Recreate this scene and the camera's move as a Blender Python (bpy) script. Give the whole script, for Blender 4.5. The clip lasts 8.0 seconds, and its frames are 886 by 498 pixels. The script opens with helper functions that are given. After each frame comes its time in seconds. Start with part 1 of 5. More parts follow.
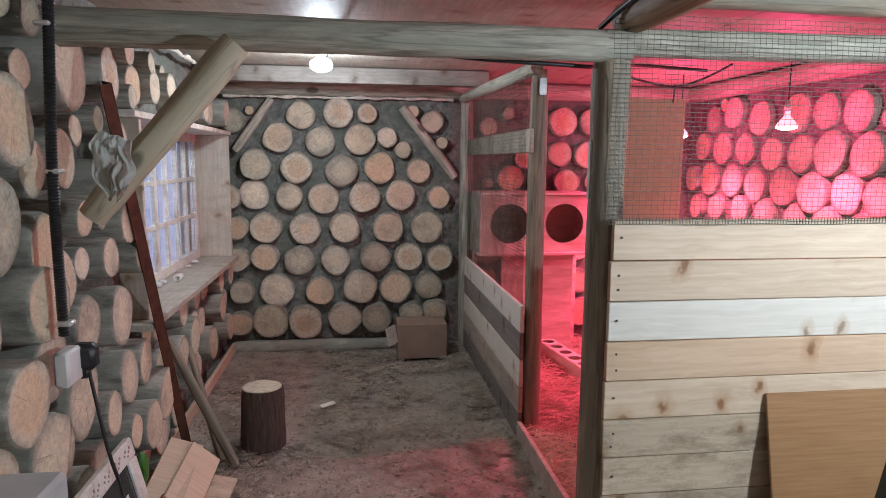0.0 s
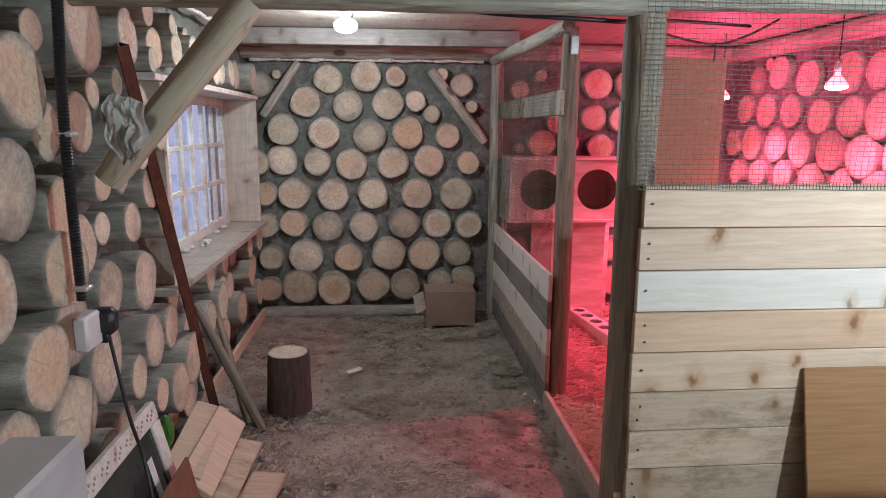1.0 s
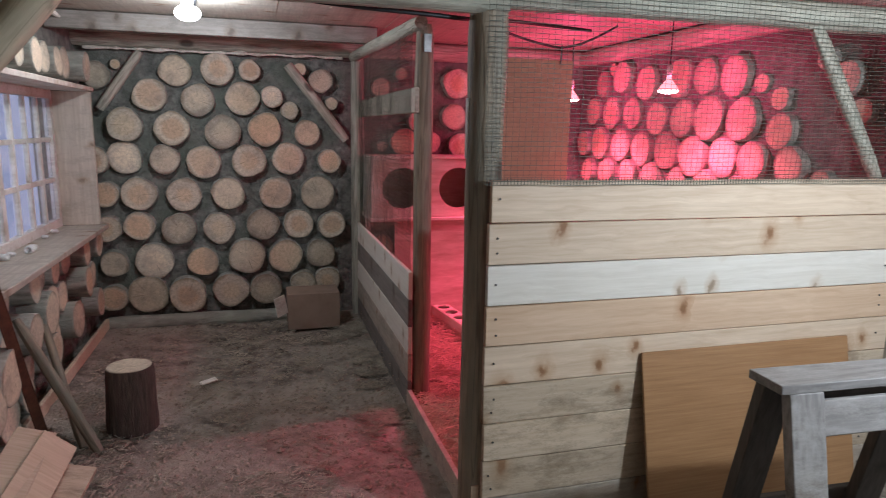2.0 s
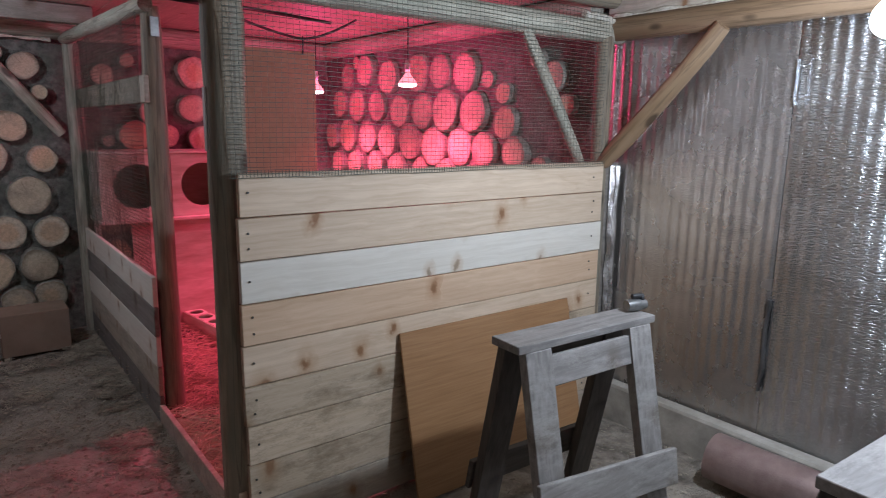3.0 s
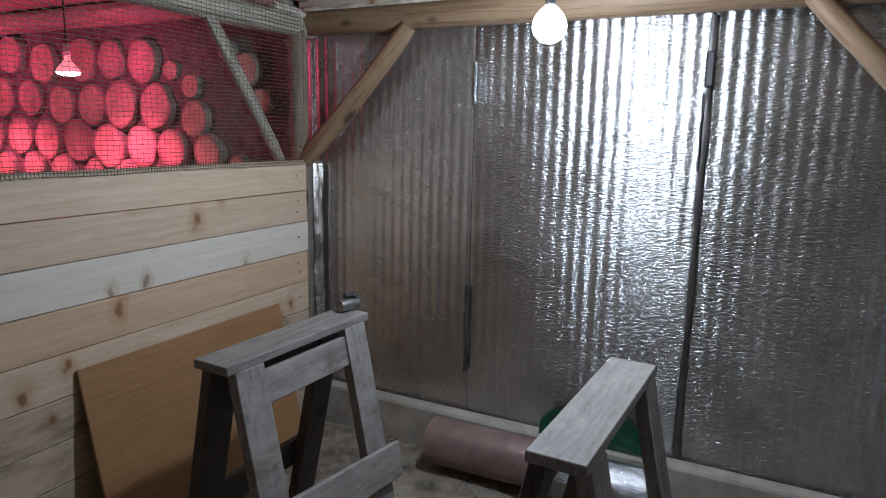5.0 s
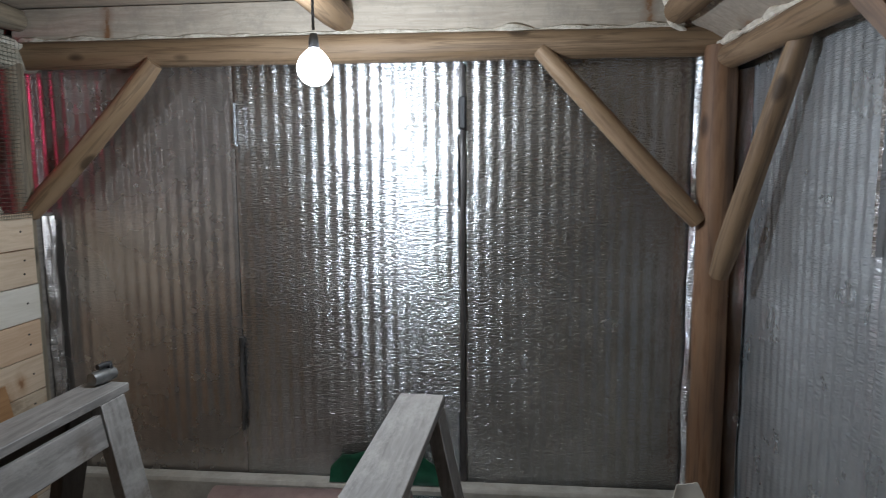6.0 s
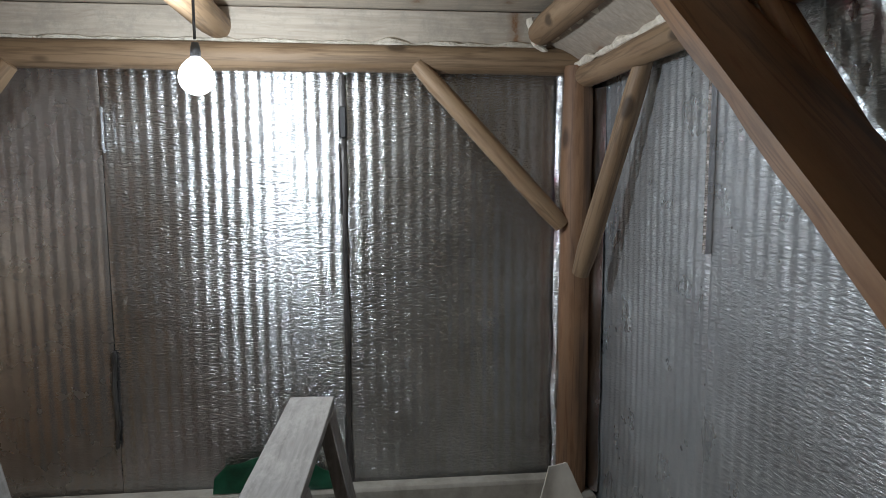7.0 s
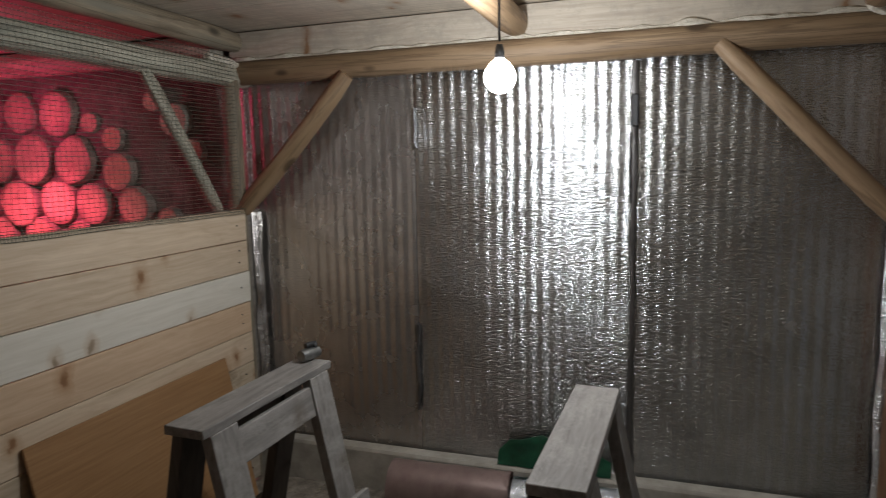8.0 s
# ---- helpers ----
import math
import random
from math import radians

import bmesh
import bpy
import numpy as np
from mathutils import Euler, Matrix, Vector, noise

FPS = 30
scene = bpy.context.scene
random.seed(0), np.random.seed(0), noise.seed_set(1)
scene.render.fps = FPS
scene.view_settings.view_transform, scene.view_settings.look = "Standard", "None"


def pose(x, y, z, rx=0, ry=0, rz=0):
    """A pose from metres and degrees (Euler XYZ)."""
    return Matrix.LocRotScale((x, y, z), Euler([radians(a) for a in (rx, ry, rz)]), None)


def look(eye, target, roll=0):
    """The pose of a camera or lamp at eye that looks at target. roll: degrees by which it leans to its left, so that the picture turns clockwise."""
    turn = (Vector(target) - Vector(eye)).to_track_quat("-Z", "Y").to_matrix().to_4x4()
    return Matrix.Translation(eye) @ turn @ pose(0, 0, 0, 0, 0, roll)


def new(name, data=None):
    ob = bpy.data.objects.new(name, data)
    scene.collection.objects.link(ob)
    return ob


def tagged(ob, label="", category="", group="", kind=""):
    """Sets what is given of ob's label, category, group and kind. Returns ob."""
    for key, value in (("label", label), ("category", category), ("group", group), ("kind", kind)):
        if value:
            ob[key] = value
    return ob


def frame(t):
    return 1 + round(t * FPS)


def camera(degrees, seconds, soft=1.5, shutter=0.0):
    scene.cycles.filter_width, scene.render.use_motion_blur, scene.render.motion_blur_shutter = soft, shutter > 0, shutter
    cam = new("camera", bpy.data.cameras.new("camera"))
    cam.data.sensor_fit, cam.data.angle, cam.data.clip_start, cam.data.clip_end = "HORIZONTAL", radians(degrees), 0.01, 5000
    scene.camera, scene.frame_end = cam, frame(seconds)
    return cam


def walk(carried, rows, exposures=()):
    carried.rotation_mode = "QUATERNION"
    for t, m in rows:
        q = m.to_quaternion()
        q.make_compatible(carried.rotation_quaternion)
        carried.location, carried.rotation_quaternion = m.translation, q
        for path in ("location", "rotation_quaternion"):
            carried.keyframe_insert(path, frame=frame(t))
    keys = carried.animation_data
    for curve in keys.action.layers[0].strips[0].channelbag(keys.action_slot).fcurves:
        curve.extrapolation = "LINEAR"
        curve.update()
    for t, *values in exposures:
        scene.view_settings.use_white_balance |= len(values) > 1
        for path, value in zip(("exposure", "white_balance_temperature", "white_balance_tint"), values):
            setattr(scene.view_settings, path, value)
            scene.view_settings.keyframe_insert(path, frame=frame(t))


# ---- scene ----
cam = camera(69.1, 8.0, soft=0.9, shutter=0.12)
PATH = [
    (0, (-0.372, -0.859, 1.553), (-0.107, 1.105, 1.282), 0.5),
    (0.5, (-0.35, -0.833, 1.55), (-0.116, 1.131, 1.252), 0.2),
    (1, (-0.319, -0.793, 1.54), (-0.161, 1.166, 1.167), 0.3),
    (1.2, (-0.304, -0.78, 1.537), (-0.162, 1.179, 1.158), 0.7),
    (2.3, (-0.21, -0.757, 1.52), (0.55, 1.057, 1.155), 0.8),
    (2.5, (-0.207, -0.759, 1.519), (0.683, 0.994, 1.151), 0.5),
    (3, (-0.215, -0.772, 1.515), (0.981, 0.786, 1.14), 0.9),
    (3.5, (-0.22, -0.787, 1.517), (1.196, 0.58, 1.161), 0.9),
    (4, (-0.219, -0.77, 1.509), (1.338, 0.432, 1.146), 0.0),
    (4.2, (-0.209, -0.759, 1.507), (1.396, 0.374, 1.134), -0.6),
    (5.3, (-0.082, -0.682, 1.501), (1.739, 0.078, 1.176), 2.1),
    (5.5, (-0.077, -0.672, 1.503), (1.794, -0.029, 1.209), 2.2),
    (6, (-0.094, -0.639, 1.506), (1.883, -0.445, 1.271), -0.3),
    (6.5, (-0.151, -0.621, 1.513), (1.837, -0.733, 1.33), -0.3),
    (7, (-0.195, -0.603, 1.519), (1.782, -0.801, 1.297), -0.2),
    (7.5, (-0.214, -0.594, 1.527), (1.766, -0.58, 1.248), -0.3),
    (8, (-0.225, -0.559, 1.542), (1.655, 0.073, 1.283), -1.2),
]
EXPOSURES = (
    (0.0, 1.13, 6300, 9), (1.0, 1.13, 6300, 9), (2.5, 0.52, 6350, 12), (3.0, 0.38, 6100, 13), (4.0, 0.0, 5900, 15),
    (5.5, -0.45, 6450, 11), (7.0, -0.5, 6750, 9), (7.5, -0.5, 7050, 9), (8.0, -0.75, 7400, 13),
)
walk(cam, [(t, look(eye, target, roll)) for t, eye, target, roll in PATH], EXPOSURES)

# ---- world and lights ----
world = bpy.data.worlds.new("dusk")
scene.world = world
world.use_nodes = True
world.node_tree.nodes["Background"].inputs[0].default_value = (0.40, 0.43, 0.62, 1)
world.node_tree.nodes["Background"].inputs[1].default_value = 0.6


def lamp(name, kind, place, watts, colour, size, target=None, cone=160):
    data = bpy.data.lights.new(name, kind)
    data.energy, data.color, data.shadow_soft_size = watts, colour, size
    ob = new(name, data)
    ob.location = place
    if kind == "SPOT":
        data.spot_size, data.spot_blend = radians(cone), 0.7
        ob.matrix_world = look(place, target)
    return ob


BACK_BULB = (-0.568, 3.05, 2.10)
FRONT_BULB = (1.76, -0.088, 1.806)
HEAT = ((2.12, 2.66, 1.81), (2.05, 3.78, 1.80))
lamp("back_bulb_light", "POINT", (BACK_BULB[0], BACK_BULB[1], BACK_BULB[2] - 0.02), 12.5, (0.75, 0.865, 1.0), 0.03)
lamp("front_bulb_light", "POINT", FRONT_BULB, 55, (0.75, 0.865, 1.0), 0.035)
for hx, hy, hz in HEAT:
    lamp("heat_lamp_light", "SPOT", (hx, hy, hz - 0.065), 86, (1.0, 0.09, 0.205), 0.04, (hx, hy, 0), 138)
    lamp("heat_lamp_side_light", "POINT", (hx, hy, hz - 0.02), 9, (1.0, 0.045, 0.22), 0.04)

# ---- materials ----


def nodes_of(name):
    m = bpy.data.materials.new(name)
    m.use_nodes = True
    return m, m.node_tree, m.node_tree.nodes["Principled BSDF"]


def ramp(tree, source, stops):
    r = tree.nodes.new("ShaderNodeValToRGB")
    while len(r.color_ramp.elements) < len(stops):
        r.color_ramp.elements.new(0.5)
    for e, (p, c) in zip(r.color_ramp.elements, stops):
        e.position, e.color = p, (*c, 1)
    tree.links.new(source, r.inputs[0])
    return r.outputs[0]


def coords(tree, stretch, shift=True):
    tc, mp = tree.nodes.new("ShaderNodeTexCoord"), tree.nodes.new("ShaderNodeMapping")
    mp.inputs["Scale"].default_value = stretch
    tree.links.new(tc.outputs["Object"], mp.inputs["Vector"])
    if shift:
        info, mul = tree.nodes.new("ShaderNodeObjectInfo"), tree.nodes.new("ShaderNodeMath")
        mul.operation, mul.inputs[1].default_value = "MULTIPLY", 37.0
        tree.links.new(info.outputs["Random"], mul.inputs[0])
        tree.links.new(mul.outputs[0], mp.inputs["Location"])
    return mp.outputs[0]


def noise_tex(tree, vec, scale, detail=5, rough=0.6):
    n = tree.nodes.new("ShaderNodeTexNoise")
    n.inputs["Scale"].default_value, n.inputs["Detail"].default_value, n.inputs["Roughness"].default_value = scale, detail, rough
    tree.links.new(vec, n.inputs["Vector"])
    return n.outputs[0]


def mixed(tree, how, a, b, fac):
    m = tree.nodes.new("ShaderNodeMix")
    m.data_type, m.blend_type = "RGBA", how
    for slot, v in ((6, a), (7, b), (0, fac)):
        if hasattr(v, "links"):
            tree.links.new(v, m.inputs[slot])
        elif slot == 0:
            m.inputs[0].default_value = v
        else:
            m.inputs[slot].default_value = (*v, 1)
    return m.outputs[2]


def varied(tree, colour, amount):
    """Brighter or darker from object to object."""
    info, rng = tree.nodes.new("ShaderNodeObjectInfo"), tree.nodes.new("ShaderNodeMapRange")
    rng.inputs[3].default_value, rng.inputs[4].default_value = 1 - amount, 1 + amount
    tree.links.new(info.outputs["Random"], rng.inputs[0])
    hsv = tree.nodes.new("ShaderNodeHueSaturation")
    tree.links.new(rng.outputs[0], hsv.inputs["Value"])
    tree.links.new(colour, hsv.inputs["Color"])
    return hsv.outputs[0]


def bumped(tree, bsdf, height, strength, distance):
    b = tree.nodes.new("ShaderNodeBump")
    b.inputs["Strength"].default_value, b.inputs["Distance"].default_value = strength, distance
    tree.links.new(height, b.inputs["Height"])
    tree.links.new(b.outputs[0], bsdf.inputs["Normal"])


def surface(name, dark, light, scale, stretch=(1, 1, 1), rough=0.85, metal=0.0, bump=0.4, depth=0.004, stain=None, stain_scale=2.5, vary=0.12, fine=9.0, specks=0.0):
    """A two-scale surface: grain between two colours, and larger stains over it."""
    m, tree, bsdf = nodes_of(name)
    vec = coords(tree, stretch)
    grain = noise_tex(tree, vec, scale, 7, 0.62)
    col = ramp(tree, grain, ((0.32, dark), (0.66, light)))
    if stain:
        spots = ramp(tree, noise_tex(tree, vec, stain_scale, 4, 0.6), ((0.46, (0, 0, 0)), (0.66, (1, 1, 1))))
        col = mixed(tree, "MIX", col, stain, spots)
    if specks:
        cell = tree.nodes.new("ShaderNodeTexVoronoi")
        cell.inputs["Scale"].default_value = specks
        tree.links.new(coords(tree, (1, 1, 0.55)), cell.inputs["Vector"])
        spot = ramp(tree, cell.outputs["Distance"], ((0.10, (0.9, 0.9, 0.9)), (0.17, (0, 0, 0))))
        col = mixed(tree, "MIX", col, tuple(0.35 * v for v in dark), spot)
        crack = ramp(tree, noise_tex(tree, coords(tree, (22, 22, 0.9)), 1.0, 3, 0.5), ((0.47, (0, 0, 0)), (0.5, (0.55, 0.55, 0.55)), (0.53, (0, 0, 0))))
        col = mixed(tree, "MIX", col, tuple(0.5 * v for v in dark), crack)
    col = varied(tree, col, vary)
    tree.links.new(col, bsdf.inputs["Base Color"])
    bsdf.inputs["Roughness"].default_value, bsdf.inputs["Metallic"].default_value = rough, metal
    if bump:
        bumped(tree, bsdf, noise_tex(tree, vec, scale * fine / 4, 6, 0.65), bump, depth)
    return m


def pine(name, dark, light, knot=(0.24, 0.115, 0.05), stain=None, vary=0.1, rough=0.6, run="x", knots=0.42):
    """Sawn boards along one axis: long grain, round knots with a soft halo, some stains."""
    m, tree, bsdf = nodes_of(name)
    across = {"x": (1.2, 26, 26), "y": (26, 1.2, 26), "z": (26, 26, 1.2)}[run]
    sway = noise_tex(tree, coords(tree, {"x": (2.5, 7, 7), "y": (7, 2.5, 7), "z": (7, 7, 2.5)}[run]), 1.0, 2)
    flow = tree.nodes.new("ShaderNodeVectorMath")
    flow.operation = "MULTIPLY_ADD"
    tree.links.new(sway, flow.inputs[0])
    flow.inputs[1].default_value = (1.6, 1.6, 1.6)
    tree.links.new(coords(tree, across), flow.inputs[2])
    grain = noise_tex(tree, flow.outputs[0], 2.2, 8, 0.6)
    col = ramp(tree, grain, ((0.3, dark), (0.7, light)))
    # knots lie on the board's face: a flat pattern over length and height
    sep, com = tree.nodes.new("ShaderNodeSeparateXYZ"), tree.nodes.new("ShaderNodeCombineXYZ")
    tree.links.new(coords(tree, {"x": (5.0, 3.2, 3.2), "y": (3.2, 5.0, 3.2), "z": (3.2, 3.2, 5.0)}[run]), sep.inputs[0])
    tree.links.new(sep.outputs["X"], com.inputs["X"])
    tree.links.new(sep.outputs["Y" if run == "y" else "Z"], com.inputs["Y"])
    warp = tree.nodes.new("ShaderNodeVectorMath")
    warp.operation = "MULTIPLY_ADD"
    tree.links.new(noise_tex(tree, coords(tree, (9, 9, 9)), 2.0, 3), warp.inputs[0])
    warp.inputs[1].default_value = (0.30, 0.22, 0)
    tree.links.new(com.outputs[0], warp.inputs[2])
    cell = tree.nodes.new("ShaderNodeTexVoronoi")
    cell.voronoi_dimensions = "2D"
    cell.inputs["Scale"].default_value = 1.0
    tree.links.new(warp.outputs[0], cell.inputs["Vector"])
    few = ramp(tree, cell.outputs["Color"], ((knots - 0.01, (0, 0, 0)), (knots, (1, 1, 1))))
    chan, grow, size = tree.nodes.new("ShaderNodeSeparateColor"), tree.nodes.new("ShaderNodeMapRange"), tree.nodes.new("ShaderNodeMath")
    tree.links.new(cell.outputs["Color"], chan.inputs[0])
    grow.inputs[3].default_value, grow.inputs[4].default_value = 0.6, 1.9
    tree.links.new(chan.outputs[1], grow.inputs[0])
    size.operation = "MULTIPLY"
    tree.links.new(cell.outputs["Distance"], size.inputs[0])
    tree.links.new(grow.outputs[0], size.inputs[1])
    halo = ramp(tree, size.outputs[0], ((0.03, (0.95, 0.95, 0.95)), (0.33, (0, 0, 0))))
    col = mixed(tree, "MIX", col, tuple(f * v for f, v in zip((0.80, 0.66, 0.54), dark)), mixed(tree, "MULTIPLY", halo, few, 1.0))
    core = ramp(tree, size.outputs[0], ((0.05, (0.95, 0.95, 0.95)), (0.135, (0, 0, 0))))
    col = mixed(tree, "MIX", col, knot, mixed(tree, "MULTIPLY", core, few, 1.0))
    if stain:
        spots = ramp(tree, noise_tex(tree, coords(tree, (1.6, 4, 4)), 2.4, 9, 0.8), ((0.47, (0, 0, 0)), (0.64, (0.85, 0.85, 0.85))))
        col = mixed(tree, "MIX", col, stain, spots)
    tree.links.new(varied(tree, col, vary), bsdf.inputs["Base Color"])
    bsdf.inputs["Roughness"].default_value = rough
    bumped(tree, bsdf, grain, 0.25, 0.002)
    return m


def end_grain(name):
    """Sawn log ends: wavering rings, radial checks, stained rims."""
    m, tree, bsdf = nodes_of(name)
    vec = coords(tree, (1, 1, 1), False)
    wob = noise_tex(tree, coords(tree, (1, 1, 1)), 9, 4)
    sep = tree.nodes.new("ShaderNodeSeparateXYZ")
    tree.links.new(vec, sep.inputs[0])

    def math_of(op, a, b=None):
        n = tree.nodes.new("ShaderNodeMath")
        n.operation = op
        for k, v in enumerate((a, b)):
            if v is None:
                continue
            if isinstance(v, (int, float)):
                n.inputs[k].default_value = v
            else:
                tree.links.new(v, n.inputs[k])
        return n.outputs[0]

    dist = math_of("SQRT", math_of("ADD", math_of("MULTIPLY", sep.outputs[0], sep.outputs[0]), math_of("MULTIPLY", sep.outputs[1], sep.outputs[1])))
    wav = math_of("ADD", dist, math_of("MULTIPLY", wob, 0.06))
    rings = math_of("SINE", math_of("MULTIPLY", wav, 900))
    saw = noise_tex(tree, coords(tree, (1, 1, 1)), 55, 6, 0.75)
    info = tree.nodes.new("ShaderNodeObjectInfo")
    pick = info.outputs["Random"]
    # sapwood, greyed by weather, and a warmer heart whose size and hue differ from log to log
    sap = ramp(tree, saw, ((0.30, (0.36, 0.32, 0.245)), (0.70, (0.70, 0.63, 0.50))))
    warm = ramp(tree, pick, ((0.0, (0.80, 0.71, 0.55)), (0.4, (0.76, 0.67, 0.51)), (0.6, (0.62, 0.53, 0.385)), (0.78, (0.64, 0.46, 0.31)), (0.88, (0.48, 0.35, 0.24)), (1.0, (0.74, 0.66, 0.52))))
    heart_wood = mixed(tree, "MULTIPLY", warm, ramp(tree, saw, ((0.3, (0.72, 0.70, 0.66)), (0.62, (1.08, 1.06, 1.02)))), 1.0)
    reach = math_of("ADD", math_of("MULTIPLY", math_of("FRACT", math_of("MULTIPLY", pick, 7.31)), 0.06), 0.068)
    inside = ramp(tree, math_of("SUBTRACT", math_of("ADD", reach, 0.5), wav), ((0.468, (0.1, 0.1, 0.1)), (0.496, (0.9, 0.9, 0.9))))
    col = mixed(tree, "MIX", sap, heart_wood, inside)
    ringed = ramp(tree, math_of("ADD", math_of("MULTIPLY", rings, 0.5), 0.5), ((0.0, (0.84, 0.80, 0.74)), (0.5, (1, 1, 1))))
    col = mixed(tree, "MULTIPLY", col, ringed, 0.4)
    rim = ramp(tree, wav, ((0.126, (1, 1, 1)), (0.150, (0.45, 0.41, 0.35))))
    col = mixed(tree, "MULTIPLY", col, rim, 0.85)
    blot = ramp(tree, noise_tex(tree, coords(tree, (1, 1, 1)), 6, 5, 0.65), ((0.50, (0, 0, 0)), (0.74, (0.7, 0.7, 0.7))))
    col = mixed(tree, "MIX", col, (0.25, 0.215, 0.175), blot)
    flat = tree.nodes.new("ShaderNodeVectorMath")
    flat.operation = "MULTIPLY"
    tree.links.new(vec, flat.inputs[0])
    flat.inputs[1].default_value = (1, 1, 0)
    unit = tree.nodes.new("ShaderNodeVectorMath")
    unit.operation = "NORMALIZE"
    tree.links.new(flat.outputs[0], unit.inputs[0])
    spoke = tree.nodes.new("ShaderNodeVectorMath")
    spoke.operation = "ADD"
    tree.links.new(unit.outputs[0], spoke.inputs[0])
    tree.links.new(math_of("MULTIPLY", info.outputs["Random"], 50.0), spoke.inputs[1])
    checks = ramp(tree, noise_tex(tree, spoke.outputs[0], 3.2, 2, 0.4), ((0.492, (0, 0, 0)), (0.5, (0.7, 0.7, 0.7)), (0.508, (0, 0, 0))))
    far = ramp(tree, dist, ((0.012, (0, 0, 0)), (0.03, (1, 1, 1)), (0.085, (0.5, 0.5, 0.5)), (0.10, (0, 0, 0))))
    col = mixed(tree, "MIX", col, (0.09, 0.065, 0.045), mixed(tree, "MULTIPLY", checks, far, 1.0))
    tree.links.new(varied(tree, col, 0.28), bsdf.inputs["Base Color"])
    bsdf.inputs["Roughness"].default_value = 0.9
    bumped(tree, bsdf, saw, 0.6, 0.003)
    return m


def foil(name, tint, shine=0.0, crinkle=0.0056, wave=0.3, metal=1.0):
    """Crinkled reflective insulation: small dents and fine horizontal creases."""
    m, tree, bsdf = nodes_of(name)
    vec = coords(tree, (1, 1, 1), False)
    dull = ramp(tree, noise_tex(tree, vec, 3.0, 5, 0.65), ((0.35, tuple(0.72 * v for v in tint)), (0.7, tint)))
    tree.links.new(dull, bsdf.inputs["Base Color"])
    bsdf.inputs["Metallic"].default_value = metal
    rr = ramp(tree, noise_tex(tree, vec, 5, 4), ((0.3, (0.17 + shine,) * 3), (0.7, (0.28 + shine,) * 3)))
    tree.links.new(rr, bsdf.inputs["Roughness"])
    fine = noise_tex(tree, coords(tree, (38, 38, 140), False), 1.0, 3, 0.62)
    wide = noise_tex(tree, coords(tree, (6, 6, 10), False), 1.0, 4, 0.6)
    both = tree.nodes.new("ShaderNodeMath")
    both.operation = "MULTIPLY_ADD"
    tree.links.new(wide, both.inputs[0])
    both.inputs[1].default_value = wave
    tree.links.new(fine, both.inputs[2])
    bumped(tree, bsdf, both.outputs[0], 1.0, crinkle)
    return m


M_END = end_grain("log_end_grain")
M_BARK = surface("log_side", (0.15, 0.145, 0.12), (0.50, 0.485, 0.41), 16, (1, 1, 0.35), bump=1.0, depth=0.010, stain=(0.30, 0.305, 0.25), stain_scale=6)
M_MORTAR = surface("sawdust_mortar", (0.10, 0.10, 0.088), (0.30, 0.295, 0.255), 16, bump=1.0, depth=0.022, stain=(0.17, 0.185, 0.145), vary=0.0)
M_DIRT = surface("dirt_floor", (0.088, 0.072, 0.056), (0.40, 0.35, 0.29), 9, bump=1.0, depth=0.03, stain=(0.42, 0.375, 0.305), stain_scale=1.3, vary=0.0, fine=14)
M_PINE = pine("fresh_pine", (0.51, 0.38, 0.26), (0.66, 0.53, 0.395))
M_PINE_WARM = pine("warm_pine", (0.53, 0.36, 0.23), (0.65, 0.48, 0.335), knots=0.40)
M_PINE_STAINED = pine("stained_pine", (0.47, 0.365, 0.25), (0.62, 0.51, 0.38), stain=(0.25, 0.185, 0.12))
M_PINE_PALE = pine("pale_primed_pine", (0.62, 0.575, 0.49), (0.73, 0.69, 0.61), knot=(0.30, 0.22, 0.15))
M_PINE_GREY = pine("greyed_pine", (0.36, 0.30, 0.235), (0.52, 0.45, 0.36), stain=(0.27, 0.23, 0.19))
M_DARKBOARD = pine("weathered_board", (0.14, 0.125, 0.11), (0.25, 0.225, 0.20), knot=(0.08, 0.06, 0.05))
M_HEADER = pine("grey_header", (0.22, 0.19, 0.16), (0.35, 0.31, 0.27), knot=(0.12, 0.09, 0.07), stain=(0.18, 0.155, 0.13))
M_CEIL = pine("ceiling_board", (0.36, 0.30, 0.24), (0.54, 0.475, 0.39), run="y", stain=(0.34, 0.30, 0.25))
M_BEAM = surface("greyed_log_beam", (0.24, 0.22, 0.17), (0.54, 0.50, 0.40), 6, (6, 6, 0.8), rough=0.8, bump=0.9, depth=0.008, stain=(0.36, 0.36, 0.285), specks=5.0)
M_PALELOG = surface("pale_peeled_log", (0.47, 0.41, 0.28), (0.70, 0.62, 0.45), 5, (7, 7, 0.8), rough=0.65, bump=0.35, stain=(0.42, 0.36, 0.24), specks=6.5)
M_LOG = surface("peeled_log", (0.18, 0.11, 0.06), (0.35, 0.24, 0.145), 5, (7, 7, 0.8), rough=0.6, bump=0.4, stain=(0.20, 0.125, 0.065), specks=6.0)
M_POST = surface("old_post", (0.15, 0.115, 0.078), (0.33, 0.265, 0.185), 6, (7, 7, 0.7), rough=0.7, bump=0.5, stain=(0.20, 0.18, 0.135), specks=5.0)
M_STUMP = surface("stump_bark", (0.04, 0.028, 0.022), (0.15, 0.105, 0.08), 7, (9, 9, 1.2), rough=0.9, bump=0.9, depth=0.012, stain=(0.10, 0.06, 0.05))
M_HEWN = surface("hewn_brace", (0.22, 0.105, 0.045), (0.40, 0.23, 0.11), 5, (6, 6, 0.8), rough=0.55, bump=0.35, stain=(0.12, 0.065, 0.032), specks=4.0)
